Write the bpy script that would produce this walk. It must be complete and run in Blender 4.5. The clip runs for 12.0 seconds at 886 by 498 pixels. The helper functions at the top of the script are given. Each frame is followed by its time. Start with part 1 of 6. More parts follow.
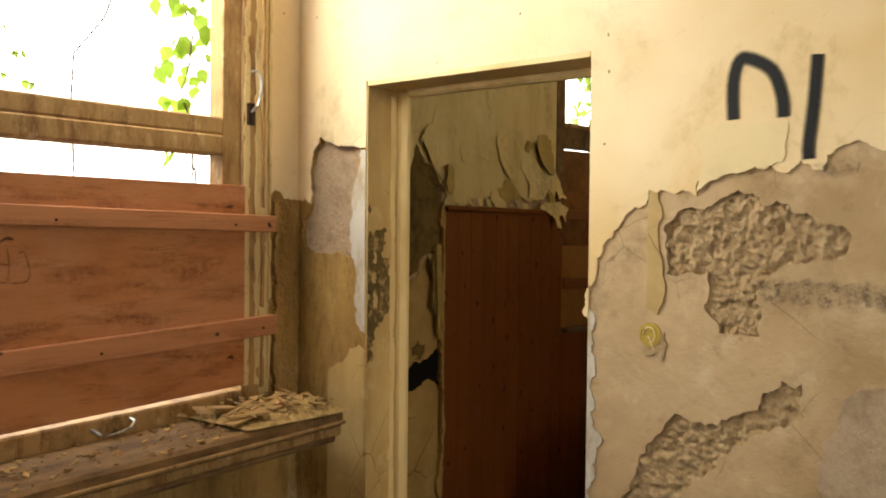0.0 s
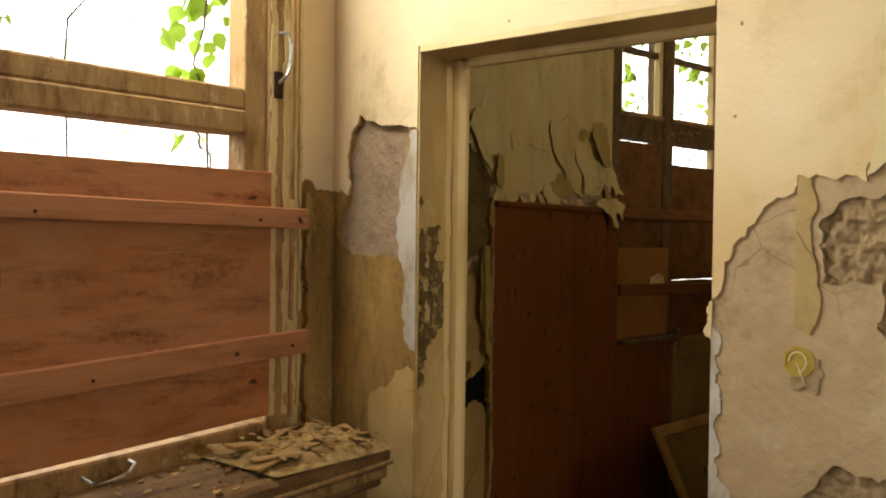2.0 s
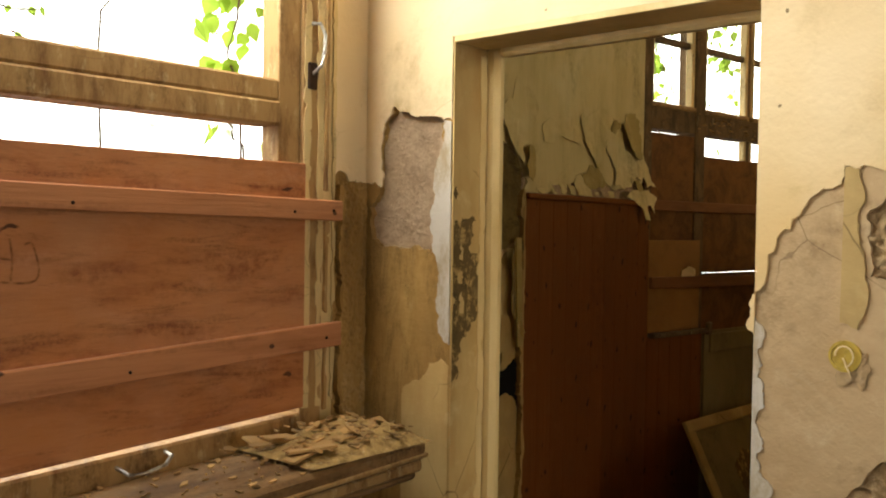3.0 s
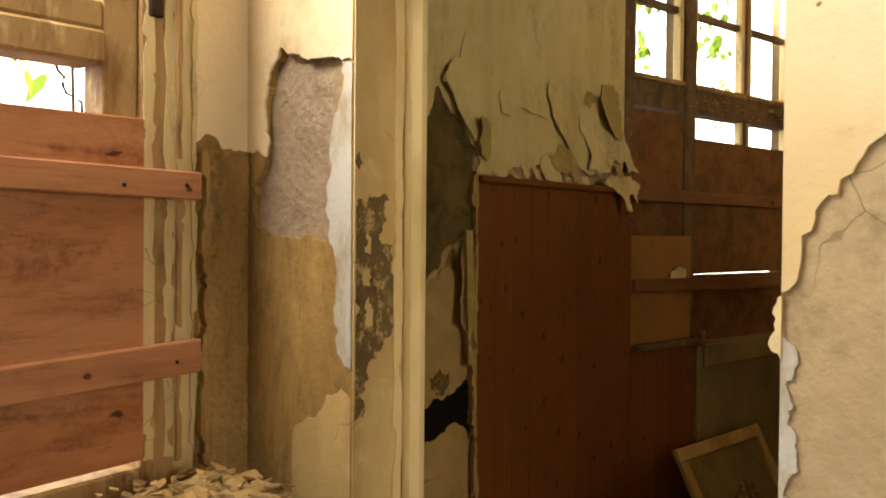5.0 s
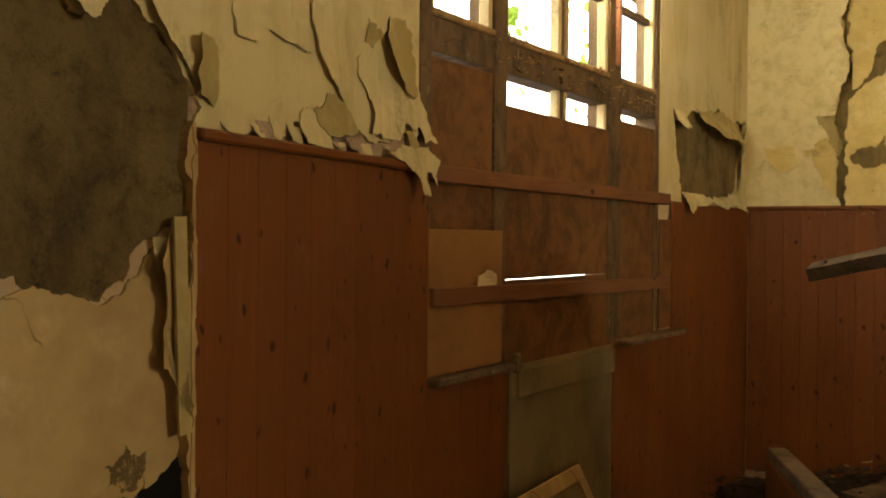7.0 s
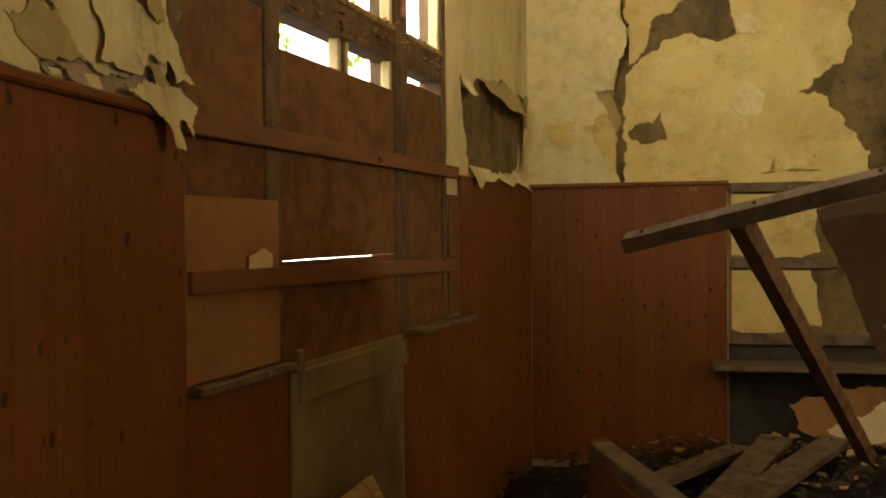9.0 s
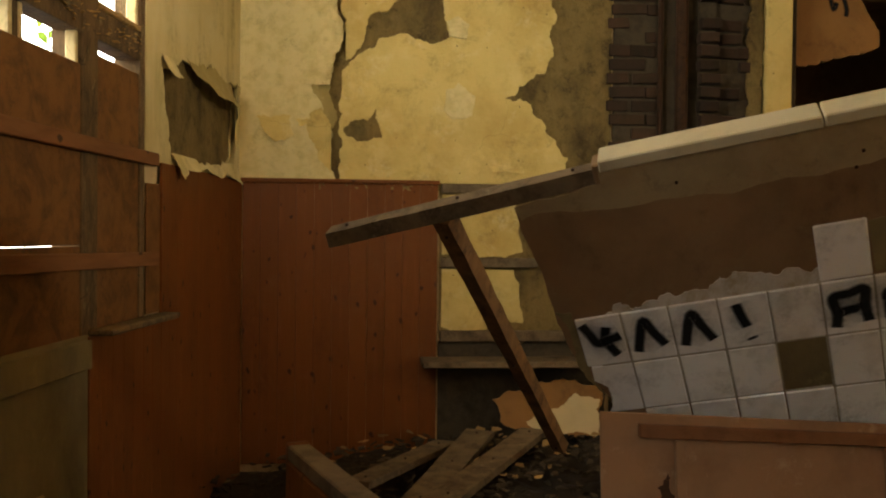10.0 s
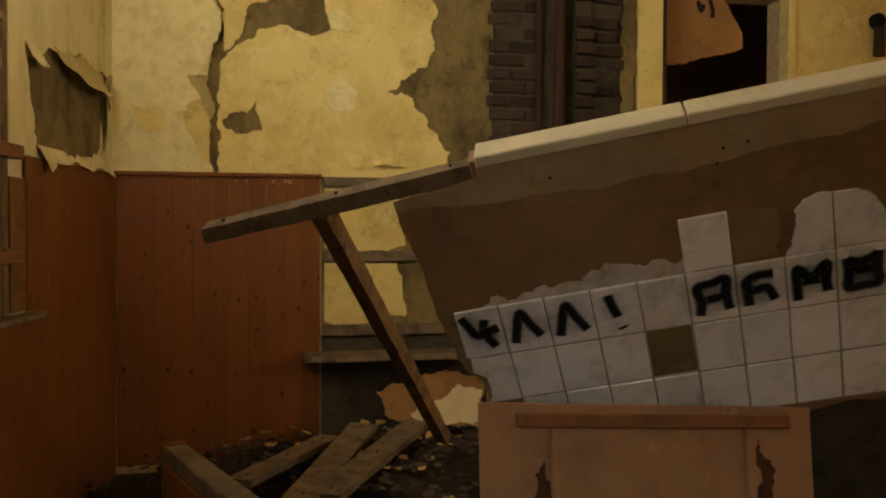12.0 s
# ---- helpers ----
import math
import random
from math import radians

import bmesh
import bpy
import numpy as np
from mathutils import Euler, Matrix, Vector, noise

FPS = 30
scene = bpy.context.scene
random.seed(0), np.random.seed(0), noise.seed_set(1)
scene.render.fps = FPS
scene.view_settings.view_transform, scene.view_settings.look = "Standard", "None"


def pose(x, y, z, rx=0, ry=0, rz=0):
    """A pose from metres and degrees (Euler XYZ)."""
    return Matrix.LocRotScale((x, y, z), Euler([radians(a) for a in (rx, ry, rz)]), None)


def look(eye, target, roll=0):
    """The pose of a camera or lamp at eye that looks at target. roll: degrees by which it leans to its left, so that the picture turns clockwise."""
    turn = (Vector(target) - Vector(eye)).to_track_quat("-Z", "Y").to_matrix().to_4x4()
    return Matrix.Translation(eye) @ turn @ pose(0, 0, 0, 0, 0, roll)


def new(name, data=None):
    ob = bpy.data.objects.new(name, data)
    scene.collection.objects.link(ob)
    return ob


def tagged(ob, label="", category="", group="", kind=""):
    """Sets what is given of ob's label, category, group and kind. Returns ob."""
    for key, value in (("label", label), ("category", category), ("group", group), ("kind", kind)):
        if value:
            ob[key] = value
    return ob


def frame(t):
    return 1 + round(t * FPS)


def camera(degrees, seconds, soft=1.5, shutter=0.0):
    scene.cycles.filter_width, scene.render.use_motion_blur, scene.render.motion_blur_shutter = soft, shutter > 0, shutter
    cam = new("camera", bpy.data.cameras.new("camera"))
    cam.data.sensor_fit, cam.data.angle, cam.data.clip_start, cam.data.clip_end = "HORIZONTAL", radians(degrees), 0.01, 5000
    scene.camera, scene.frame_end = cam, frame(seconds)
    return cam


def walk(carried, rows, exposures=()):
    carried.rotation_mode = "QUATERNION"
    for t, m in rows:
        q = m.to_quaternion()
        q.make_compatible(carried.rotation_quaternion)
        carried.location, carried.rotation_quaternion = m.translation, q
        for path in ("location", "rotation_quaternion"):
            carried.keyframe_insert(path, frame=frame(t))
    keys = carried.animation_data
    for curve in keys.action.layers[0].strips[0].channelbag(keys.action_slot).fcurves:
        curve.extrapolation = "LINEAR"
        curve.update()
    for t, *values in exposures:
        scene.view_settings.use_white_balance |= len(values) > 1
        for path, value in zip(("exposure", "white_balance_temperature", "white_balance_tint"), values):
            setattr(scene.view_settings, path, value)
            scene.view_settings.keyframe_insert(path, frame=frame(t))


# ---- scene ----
cam = camera(51.8, 12.0, 2.0)
PATH = [
    (0, (-0.584, 0.656, 1.489), (0.965, 1.922, 1.455), 0.6),
    (0.5, (-0.439, 0.812, 1.468), (0.927, 2.273, 1.434), 0.7),
    (1, (-0.306, 0.961, 1.468), (1.049, 2.432, 1.435), 0.8),
    (1.5, (-0.291, 1.045, 1.481), (1.23, 2.344, 1.453), 0.9),
    (2, (-0.279, 1.111, 1.475), (1.258, 2.39, 1.446), 0.8),
    (2.5, (-0.274, 1.133, 1.482), (1.229, 2.452, 1.451), 0.8),
    (2.7, (-0.288, 1.136, 1.48), (1.22, 2.448, 1.434), 0.9),
    (4.3, (0.023, 1.289, 1.441), (1.486, 2.652, 1.409), 0.4),
    (4.5, (0.132, 1.32, 1.445), (1.596, 2.683, 1.411), 0.6),
    (5, (0.333, 1.453, 1.424), (1.852, 2.752, 1.394), 0.5),
    (5.5, (0.532, 1.682, 1.429), (2.123, 2.893, 1.403), 0.4),
    (6, (0.736, 1.832, 1.391), (2.372, 2.983, 1.372), 0.2),
    (6.5, (1.026, 1.944, 1.393), (2.681, 3.067, 1.372), 0.3),
    (7, (1.218, 2.007, 1.402), (3.004, 2.907, 1.379), 0.5),
    (7.5, (1.347, 2.127, 1.366), (3.25, 2.742, 1.346), 0.1),
    (7.7, (1.369, 2.195, 1.339), (3.294, 2.74, 1.323), -0.7),
    (9.3, (1.739, 2.249, 1.336), (3.713, 2.568, 1.289), -0.1),
    (9.5, (1.765, 2.246, 1.326), (3.755, 2.446, 1.285), 0.2),
    (10, (1.819, 2.197, 1.314), (3.81, 2.011, 1.281), 0.6),
    (10.5, (1.852, 2.171, 1.31), (3.788, 1.67, 1.278), 0.8),
    (11, (1.859, 2.148, 1.307), (3.747, 1.489, 1.272), 0.6),
    (11.5, (1.831, 2.164, 1.304), (3.73, 1.538, 1.261), 0.4),
    (12, (1.805, 2.179, 1.321), (3.757, 1.748, 1.273), 0.3),
]
walk(cam, [(t, look(eye, target, roll)) for t, eye, target, roll in PATH],
     [(0.0, -0.25), (0.5, -0.62), (1.2, -0.78), (1.6, -0.76), (2.5, -0.48), (4.3, -0.25), (4.5, -0.22), (5.0, -0.02), (5.5, 0.26), (6.5, 0.42), (7.0, 0.38), (7.5, 0.25), (9.5, 0.1), (12.0, 0.14)])
# ---- light ----
world = bpy.data.worlds.new("world")
scene.world = world
world.use_nodes = True
wn = world.node_tree
sky = wn.nodes.new("ShaderNodeTexSky")
sky.sky_type, sky.sun_disc = "NISHITA", False
sky.sun_elevation, sky.sun_rotation = radians(48), radians(20)
wn.links.new(sky.outputs[0], wn.nodes["Background"].inputs[0])
wn.nodes["Background"].inputs[1].default_value = 0.15


def lamp(name, kind, energy, m, color=(1, 1, 1), size=(1, 1)):
    data = bpy.data.lights.new(name, kind)
    data.energy, data.color = energy, color
    if kind == "AREA":
        data.shape, data.size, data.size_y = "RECTANGLE", size[0], size[1]
    ob = new(name, data)
    ob.matrix_world = m
    return ob


sun = lamp("sun", "SUN", 1.2, look((0, 8, 9), (1, 0, 0)), (1.0, 0.95, 0.86))
sun.data.angle = radians(12)
DAY = (1.0, 0.97, 0.90)
lamp("window_light_one", "AREA", 30, look((0.65, 2.9, 2.48), (1.55, 1.9, 1.7)), DAY, (0.8, 0.35))
lamp("window_light_two", "AREA", 48, look((4.5, 3.08, 2.62), (6.2, 1.0, 4.0)), (1.0, 0.93, 0.74), (1.4, 0.28))
# Added fill lamps in unseen, assumed windows: near room back and south, far room south.
lamp("window_light_back", "AREA", 50, look((-2.2, 3.35, 1.9), (-1.2, 1.0, 0.9)), (0.95, 0.98, 1.0), (1.3, 1.4))

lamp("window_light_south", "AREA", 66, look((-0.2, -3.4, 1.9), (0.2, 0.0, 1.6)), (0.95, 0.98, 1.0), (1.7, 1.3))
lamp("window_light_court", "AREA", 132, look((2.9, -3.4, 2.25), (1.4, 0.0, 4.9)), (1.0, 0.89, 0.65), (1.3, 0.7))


# ---- materials ----
def rgb(h):
    return tuple(((int(h[i:i + 2], 16) / 255 + 0.055) / 1.055) ** 2.4 if int(h[i:i + 2], 16) > 10 else int(h[i:i + 2], 16) / 3294 for i in (0, 2, 4)) + (1,)


class Mat:
    """A node material: colour layers mixed by noise, with relief."""
    def __init__(self, name, color, rough=0.8, metallic=0.0, spec=0.3):
        self.m = bpy.data.materials.new(name)
        self.m.use_nodes = True
        self.t = self.m.node_tree
        self.b = self.t.nodes["Principled BSDF"]
        self.b.inputs["Roughness"].default_value = rough
        self.b.inputs["Metallic"].default_value = metallic
        self.b.inputs["Specular IOR Level"].default_value = spec
        self.co = self.t.nodes.new("ShaderNodeNewGeometry").outputs["Position"]
        self.col = self.t.nodes.new("ShaderNodeRGB").outputs[0]
        self.col.default_value = color
        self.height = None
        self.finish()

    def link(self, a, b):
        self.t.links.new(a, b)

    def scaled(self, stretch):
        n = self.t.nodes.new("ShaderNodeVectorMath")
        n.operation = "MULTIPLY"
        n.inputs[1].default_value = stretch
        self.link(self.co, n.inputs[0])
        return n.outputs[0]

    def noise(self, scale, detail=6, rough=0.6, stretch=(1, 1, 1), distortion=0.0, offset=0.0):
        n = self.t.nodes.new("ShaderNodeTexNoise")
        n.noise_dimensions = "4D"
        n.inputs["W"].default_value = offset
        n.inputs["Scale"].default_value, n.inputs["Detail"].default_value = scale, detail
        n.inputs["Roughness"].default_value, n.inputs["Distortion"].default_value = rough, distortion
        self.link(self.scaled(stretch), n.inputs["Vector"])
        return n.outputs["Fac"]

    def ramp(self, fac, lo, hi):
        n = self.t.nodes.new("ShaderNodeMapRange")
        n.inputs["From Min"].default_value, n.inputs["From Max"].default_value = lo, hi
        self.link(fac, n.inputs["Value"])
        return n.outputs[0]

    def math(self, op, a, b):
        n = self.t.nodes.new("ShaderNodeMath")
        n.operation = op
        for i, v in enumerate((a, b)):
            if isinstance(v, (int, float)):
                n.inputs[i].default_value = v
            else:
                self.link(v, n.inputs[i])
        return n.outputs[0]

    def over(self, color, fac, amount=1.0):
        """Lay a colour over what is there, where fac says so."""
        n = self.t.nodes.new("ShaderNodeMix")
        n.data_type = "RGBA"
        self.link(self.math("MULTIPLY", fac, amount), n.inputs["Factor"])
        self.link(self.col, n.inputs[6])
        if isinstance(color, tuple):
            n.inputs[7].default_value = color
        else:
            self.link(color, n.inputs[7])
        self.col = n.outputs[2]
        return self.finish()

    def tone(self, fac, lo, hi):
        """Scale the brightness between lo and hi by fac."""
        n = self.t.nodes.new("ShaderNodeVectorMath")
        n.operation = "SCALE"
        r = self.t.nodes.new("ShaderNodeMapRange")
        r.inputs["To Min"].default_value, r.inputs["To Max"].default_value = lo, hi
        self.link(fac, r.inputs["Value"])
        self.link(self.col, n.inputs[0])
        self.link(r.outputs[0], n.inputs["Scale"])
        self.col = n.outputs[0]
        return self.finish()

    def piece(self, lo, hi):
        """Each object a little lighter or darker than its neighbours."""
        n = self.t.nodes.new("ShaderNodeObjectInfo")
        return self.tone(n.outputs["Random"], lo, hi)

    def island(self, lo, hi):
        n = self.t.nodes.new("ShaderNodeNewGeometry")
        return self.tone(n.outputs["Random Per Island"], lo, hi)

    def cells(self, scale, feature="F1", stretch=(1, 1, 1)):
        """A flat cell pattern that runs along upright faces."""
        sep = self.t.nodes.new("ShaderNodeSeparateXYZ")
        self.link(self.co, sep.inputs[0])
        wob = self.math("MULTIPLY", self.noise(scale * 1.5, 3, 0.5), 0.5 / scale)
        along = self.math("ADD", self.math("ADD", sep.outputs["X"], sep.outputs["Y"]), wob)
        both = self.t.nodes.new("ShaderNodeCombineXYZ")
        self.link(self.math("MULTIPLY", along, stretch[0]), both.inputs[0])
        self.link(self.math("MULTIPLY", self.math("ADD", sep.outputs["Z"], wob), stretch[2]), both.inputs[1])
        n = self.t.nodes.new("ShaderNodeTexVoronoi")
        n.voronoi_dimensions, n.feature = "2D", feature
        n.inputs["Scale"].default_value = scale
        self.link(both.outputs[0], n.inputs["Vector"])
        return n

    def knots(self, color, scale, radius, stretch=(1, 1, 0.6), share=0.5):
        """Dark knots, in some of the cells of a pattern."""
        n = self.cells(scale, "F1", stretch)
        sep = self.t.nodes.new("ShaderNodeSeparateColor")
        self.link(n.outputs["Color"], sep.inputs[0])
        some = self.math("LESS_THAN", sep.outputs[0], share)
        return self.over(color, self.math("MULTIPLY", self.ramp(n.outputs["Distance"], radius, radius * 0.55), some), 0.9)

    def grime(self, color, scale, amount=0.5, lo=0.52, hi=0.66, stretch=(1, 1, 1), offset=40):
        """Dirt at two sizes: blotches broken up by fine specks."""
        big = self.ramp(self.noise(scale, 7, 0.7, stretch, 0.6, offset), lo, hi)
        small = self.ramp(self.noise(scale * 9, 5, 0.7, (1, 1, 1), 0.0, offset + 1), 0.35, 0.6)
        return self.over(color, self.math("MULTIPLY", big, small), amount)

    def cracks(self, color, scale, width, amount=0.8):
        """Thin cracks that come and go."""
        n = self.cells(scale, "DISTANCE_TO_EDGE")
        line = self.ramp(n.outputs["Distance"], width, width * 0.3)
        return self.over(color, self.math("MULTIPLY", line, self.ramp(self.noise(scale * 0.8, 3, 0.5, offset=21), 0.5, 0.56)), amount)

    def band(self, lo0, lo1, hi0, hi1):
        """A stain between two heights."""
        n = self.t.nodes.new("ShaderNodeSeparateXYZ")
        self.link(self.co, n.inputs[0])
        return self.math("MULTIPLY", self.ramp(n.outputs["Z"], lo0, lo1), self.ramp(n.outputs["Z"], hi0, hi1))

    def relief(self, fac, depth, strength=1.0):
        n = self.t.nodes.new("ShaderNodeBump")
        n.inputs["Distance"].default_value, n.inputs["Strength"].default_value = depth, strength
        self.link(fac, n.inputs["Height"])
        if self.height is not None:
            self.link(self.height, n.inputs["Normal"])
        self.height = n.outputs[0]
        self.link(self.height, self.b.inputs["Normal"])
        return self

    def finish(self):
        self.link(self.col, self.b.inputs["Base Color"])
        return self


# cream wall paint, stained
CREAM = Mat("cream_paint", rgb("e6d1a8"), 0.75)
CREAM.over(rgb("dcc294"), CREAM.ramp(CREAM.noise(1.6, 5, 0.6), 0.42, 0.7), 0.75)
CREAM.over(rgb("cba868"), CREAM.ramp(CREAM.noise(0.8, 4, 0.6, offset=14), 0.45, 0.62), 0.7)
CREAM.cracks(rgb("8d7448"), 1.5, 0.0035, 0.35)
CREAM.grime(rgb("a88a52"), 2.6, 0.6)
CREAM.knots(rgb("6e5836"), 7, 0.035, (1, 1, 1), 0.25)
CREAM.over(rgb("b99a63"), CREAM.ramp(CREAM.noise(5, 8, 0.7, offset=3), 0.62, 0.8), 0.5)
CREAM.over(rgb("8a7048"), CREAM.ramp(CREAM.noise(60, 2, 0.5, offset=7), 0.74, 0.8), 0.6)
CREAM.relief(CREAM.noise(9, 8, 0.6), 0.006).relief(CREAM.noise(90, 4, 0.6), 0.0012)
# smooth tan under-plaster with damp stains
TAN = Mat("tan_plaster", rgb("b79c74"), 0.85)
TAN.over(rgb("8f7146"), TAN.ramp(TAN.noise(2.2, 6, 0.6, offset=1), 0.45, 0.7), 0.8)
TAN.over(rgb("c9b08a"), TAN.ramp(TAN.noise(6, 7, 0.65, offset=5), 0.52, 0.7), 0.7)
TAN.over(rgb("6b5230"), TAN.ramp(TAN.noise(14, 6, 0.7, offset=9), 0.62, 0.76), 0.6)
TAN.grime(rgb("6e5534"), 4, 0.6)
TAN.grime(rgb("d6c4a2"), 5, 0.55, 0.54, 0.68, offset=51)
TAN.cracks(rgb("5a4426"), 3.5, 0.006, 0.5)
TAN.relief(TAN.noise(12, 8, 0.65), 0.008).relief(TAN.noise(140, 3, 0.6), 0.0012)
# ochre damp-stained plaster, streaked downward
OCHRE = Mat("ochre_plaster", rgb("a8854a"), 0.8)
OCHRE.over(rgb("7b5c2c"), OCHRE.ramp(OCHRE.noise(6, 6, 0.6, (1, 1, 0.25)), 0.45, 0.68), 0.8)
OCHRE.over(rgb("c6a45f"), OCHRE.ramp(OCHRE.noise(9, 6, 0.6, (1, 1, 0.3), offset=4), 0.55, 0.72), 0.7)
OCHRE.grime(rgb("4f3a1c"), 7, 0.7, stretch=(1, 1, 0.4))
OCHRE.grime(rgb("d9c391"), 6, 0.6, 0.55, 0.68, (1, 1, 0.35), 55)
OCHRE.grime(rgb("5a4424"), 22, 0.6, 0.5, 0.62, (1, 1, 0.2), 71)
OCHRE.relief(OCHRE.noise(16, 8, 0.6), 0.008).relief(OCHRE.noise(120, 3, 0.6), 0.0012)
# coarse exposed render
ROUGH = Mat("rough_render", rgb("ccae80"), 0.95)
ROUGH.over(rgb("a98a5e"), ROUGH.ramp(ROUGH.noise(25, 6, 0.7), 0.45, 0.65), 0.8)
ROUGH.over(rgb("cdb690"), ROUGH.ramp(ROUGH.noise(60, 4, 0.6, offset=2), 0.58, 0.7), 0.6)
ROUGH.relief(ROUGH.noise(45, 8, 0.75), 0.02).relief(ROUGH.noise(160, 3, 0.6), 0.003)
# red-brown shuttering plywood
PLY = Mat("red_plywood", rgb("b87a48"), 0.6)
PLY.over(rgb("7c3a1c"), PLY.ramp(PLY.noise(5, 7, 0.65, (0.5, 1, 2.2), 1.2), 0.42, 0.74), 0.6)
PLY.over(rgb("c07a4a"), PLY.ramp(PLY.noise(8, 7, 0.7, (0.5, 1, 2.6), 1.0, 6), 0.56, 0.75), 0.6)
PLY.over(rgb("43200f"), PLY.ramp(PLY.noise(9, 6, 0.7, (0.55, 1, 2.4), 1.5, 11), 0.6, 0.78), 0.5)
PLY.over(rgb("b98a66"), PLY.ramp(PLY.noise(2.5, 5, 0.6, (1, 1, 1), 0.4, 17), 0.45, 0.7), 0.6)
PLY.grime(rgb("6a3318"), 6, 0.6, 0.5, 0.62, (0.5, 1, 2))
PLY.knots(rgb("3a1c0e"), 9, 0.06, (0.35, 1, 1.2), 0.3)
PLY.grime(rgb("4f2712"), 13, 0.5, 0.54, 0.62, (0.35, 1, 2.4), 71)
PLY.grime(rgb("c59068"), 7, 0.5, 0.52, 0.66, (0.4, 1, 2.0), 73)
PLY.relief(PLY.noise(30, 6, 0.7, (0.4, 1, 3)), 0.002)
# darker brown boards of the far window
BROWN = Mat("brown_board", rgb("7a5228"), 0.7)
BROWN.over(rgb("462b10"), BROWN.ramp(BROWN.noise(7, 7, 0.65, (1, 1, 1), 1.0), 0.45, 0.66), 0.8)
BROWN.over(rgb("885a2e"), BROWN.ramp(BROWN.noise(16, 6, 0.7, (1, 1, 1.5), 0.6, 6), 0.58, 0.74), 0.6)
BROWN.grime(rgb("4a2c12"), 12, 0.7, 0.5, 0.62)
BROWN.relief(BROWN.noise(40, 6, 0.7), 0.002)
# orange-stained planks
PLANK = Mat("orange_plank", rgb("b87e54"), 0.6)
PLANK.over(rgb("8a5430"), PLANK.ramp(PLANK.noise(7, 6, 0.6, (0.3, 2, 3), 0.6), 0.45, 0.7), 0.7)
PLANK.grime(rgb("5c341a"), 7, 0.5, stretch=(0.5, 1, 2))
PLANK.knots(rgb("3a1f10"), 8, 0.06, (0.7, 1, 1), 0.5)
PLANK.relief(PLANK.noise(26, 6, 0.6, (0.2, 2, 4)), 0.002)
PLANK2 = Mat("brown_plank", rgb("7c5230"), 0.7)
PLANK2.over(rgb("5e3819"), PLANK2.ramp(PLANK2.noise(8, 6, 0.6, (0.3, 2, 3), 0.6), 0.45, 0.7), 0.7)
PLANK2.knots(rgb("2e190c"), 7, 0.10, (0.7, 1, 1), 0.5).relief(PLANK2.noise(26, 6, 0.6, (0.2, 2, 4)), 0.002)
# weathered painted window wood
OLDWOOD = Mat("weathered_wood", rgb("a98755"), 0.75)
OLDWOOD.over(rgb("6d4a28"), OLDWOOD.ramp(OLDWOOD.noise(18, 7, 0.7, (1, 1, 0.3)), 0.48, 0.66), 0.85)
OLDWOOD.over(rgb("d8c290"), OLDWOOD.ramp(OLDWOOD.noise(30, 6, 0.7, (1, 1, 0.4), offset=4), 0.56, 0.68), 0.6)
OLDWOOD.grime(rgb("3e2a16"), 10, 0.7, stretch=(1, 1, 0.4))
OLDWOOD.cracks(rgb("3a2814"), 8, 0.012, 0.25)
OLDWOOD.relief(OLDWOOD.noise(60, 6, 0.7, (1, 1, 0.3)), 0.003)
SILLW = Mat("dusty_sill_wood", rgb("8c6c44"), 0.85)
SILLW.over(rgb("503820"), SILLW.ramp(SILLW.noise(7, 7, 0.7, (0.4, 1, 1)), 0.45, 0.66), 0.8)
SILLW.over(rgb("a08c6c"), SILLW.ramp(SILLW.noise(14, 7, 0.7, offset=3), 0.56, 0.72), 0.6)
SILLW.grime(rgb("3a2916"), 9, 0.7, 0.5, 0.62, (0.4, 1, 1))
SILLW.relief(SILLW.noise(50, 7, 0.7), 0.004)
TRIMC = Mat("cracked_cream_trim", rgb("d6bf88"), 0.7)
TRIMC.over(rgb("a98a50"), TRIMC.ramp(TRIMC.noise(6, 6, 0.6, (1, 1, 0.3)), 0.46, 0.7), 0.7)
TRIMC.grime(rgb("5a4424"), 9, 0.75, stretch=(1, 1, 0.4))
TRIMC.cracks(rgb("4a381e"), 9, 0.012, 0.4).relief(TRIMC.noise(30, 6, 0.7, (1, 1, 0.3)), 0.004)
FARWOOD = Mat("dark_window_wood", rgb("71593a"), 0.8)
FARWOOD.over(rgb("3f3422"), FARWOOD.ramp(FARWOOD.noise(14, 7, 0.7, (1, 1, 0.4)), 0.44, 0.62), 0.85)
FARWOOD.over(rgb("a3946c"), FARWOOD.ramp(FARWOOD.noise(30, 6, 0.7, (1, 1, 0.5), offset=4), 0.58, 0.68), 0.6)
FARWOOD.cracks(rgb("241c10"), 9, 0.02, 0.7).relief(FARWOOD.noise(50, 6, 0.7), 0.004)
# red-brown stained pine cladding
PINE = Mat("stained_pine", rgb("734218"), 0.55, spec=0.22)
PINE.over(rgb("6e3f18"), PINE.ramp(PINE.noise(16, 6, 0.6, (2, 2, 0.12), 0.3), 0.42, 0.66), 0.8)
PINE.over(rgb("94582e"), PINE.ramp(PINE.noise(24, 5, 0.6, (2, 2, 0.1), 0.2, 3), 0.55, 0.8), 0.4)
PINE.knots(rgb("32160b"), 8.5, 0.09, (1, 1, 0.62), 0.42)
PINE.knots(rgb("4a2412"), 15, 0.09, (1, 1, 0.5), 0.22)
PINE.grime(rgb("3a1c0e"), 3, 0.5, 0.5, 0.7, (1, 1, 0.5))
PINE.relief(PINE.noise(50, 5, 0.6, (2, 2, 0.1)), 0.0012)
PINE.grime(rgb("8f6a44"), 11, 0.35, 0.55, 0.7, (1, 1, 0.6), 91)
PINE.over(rgb("b59a78"), PINE.ramp(PINE.noise(170, 2, 0.5, offset=95), 0.76, 0.8), 0.5)
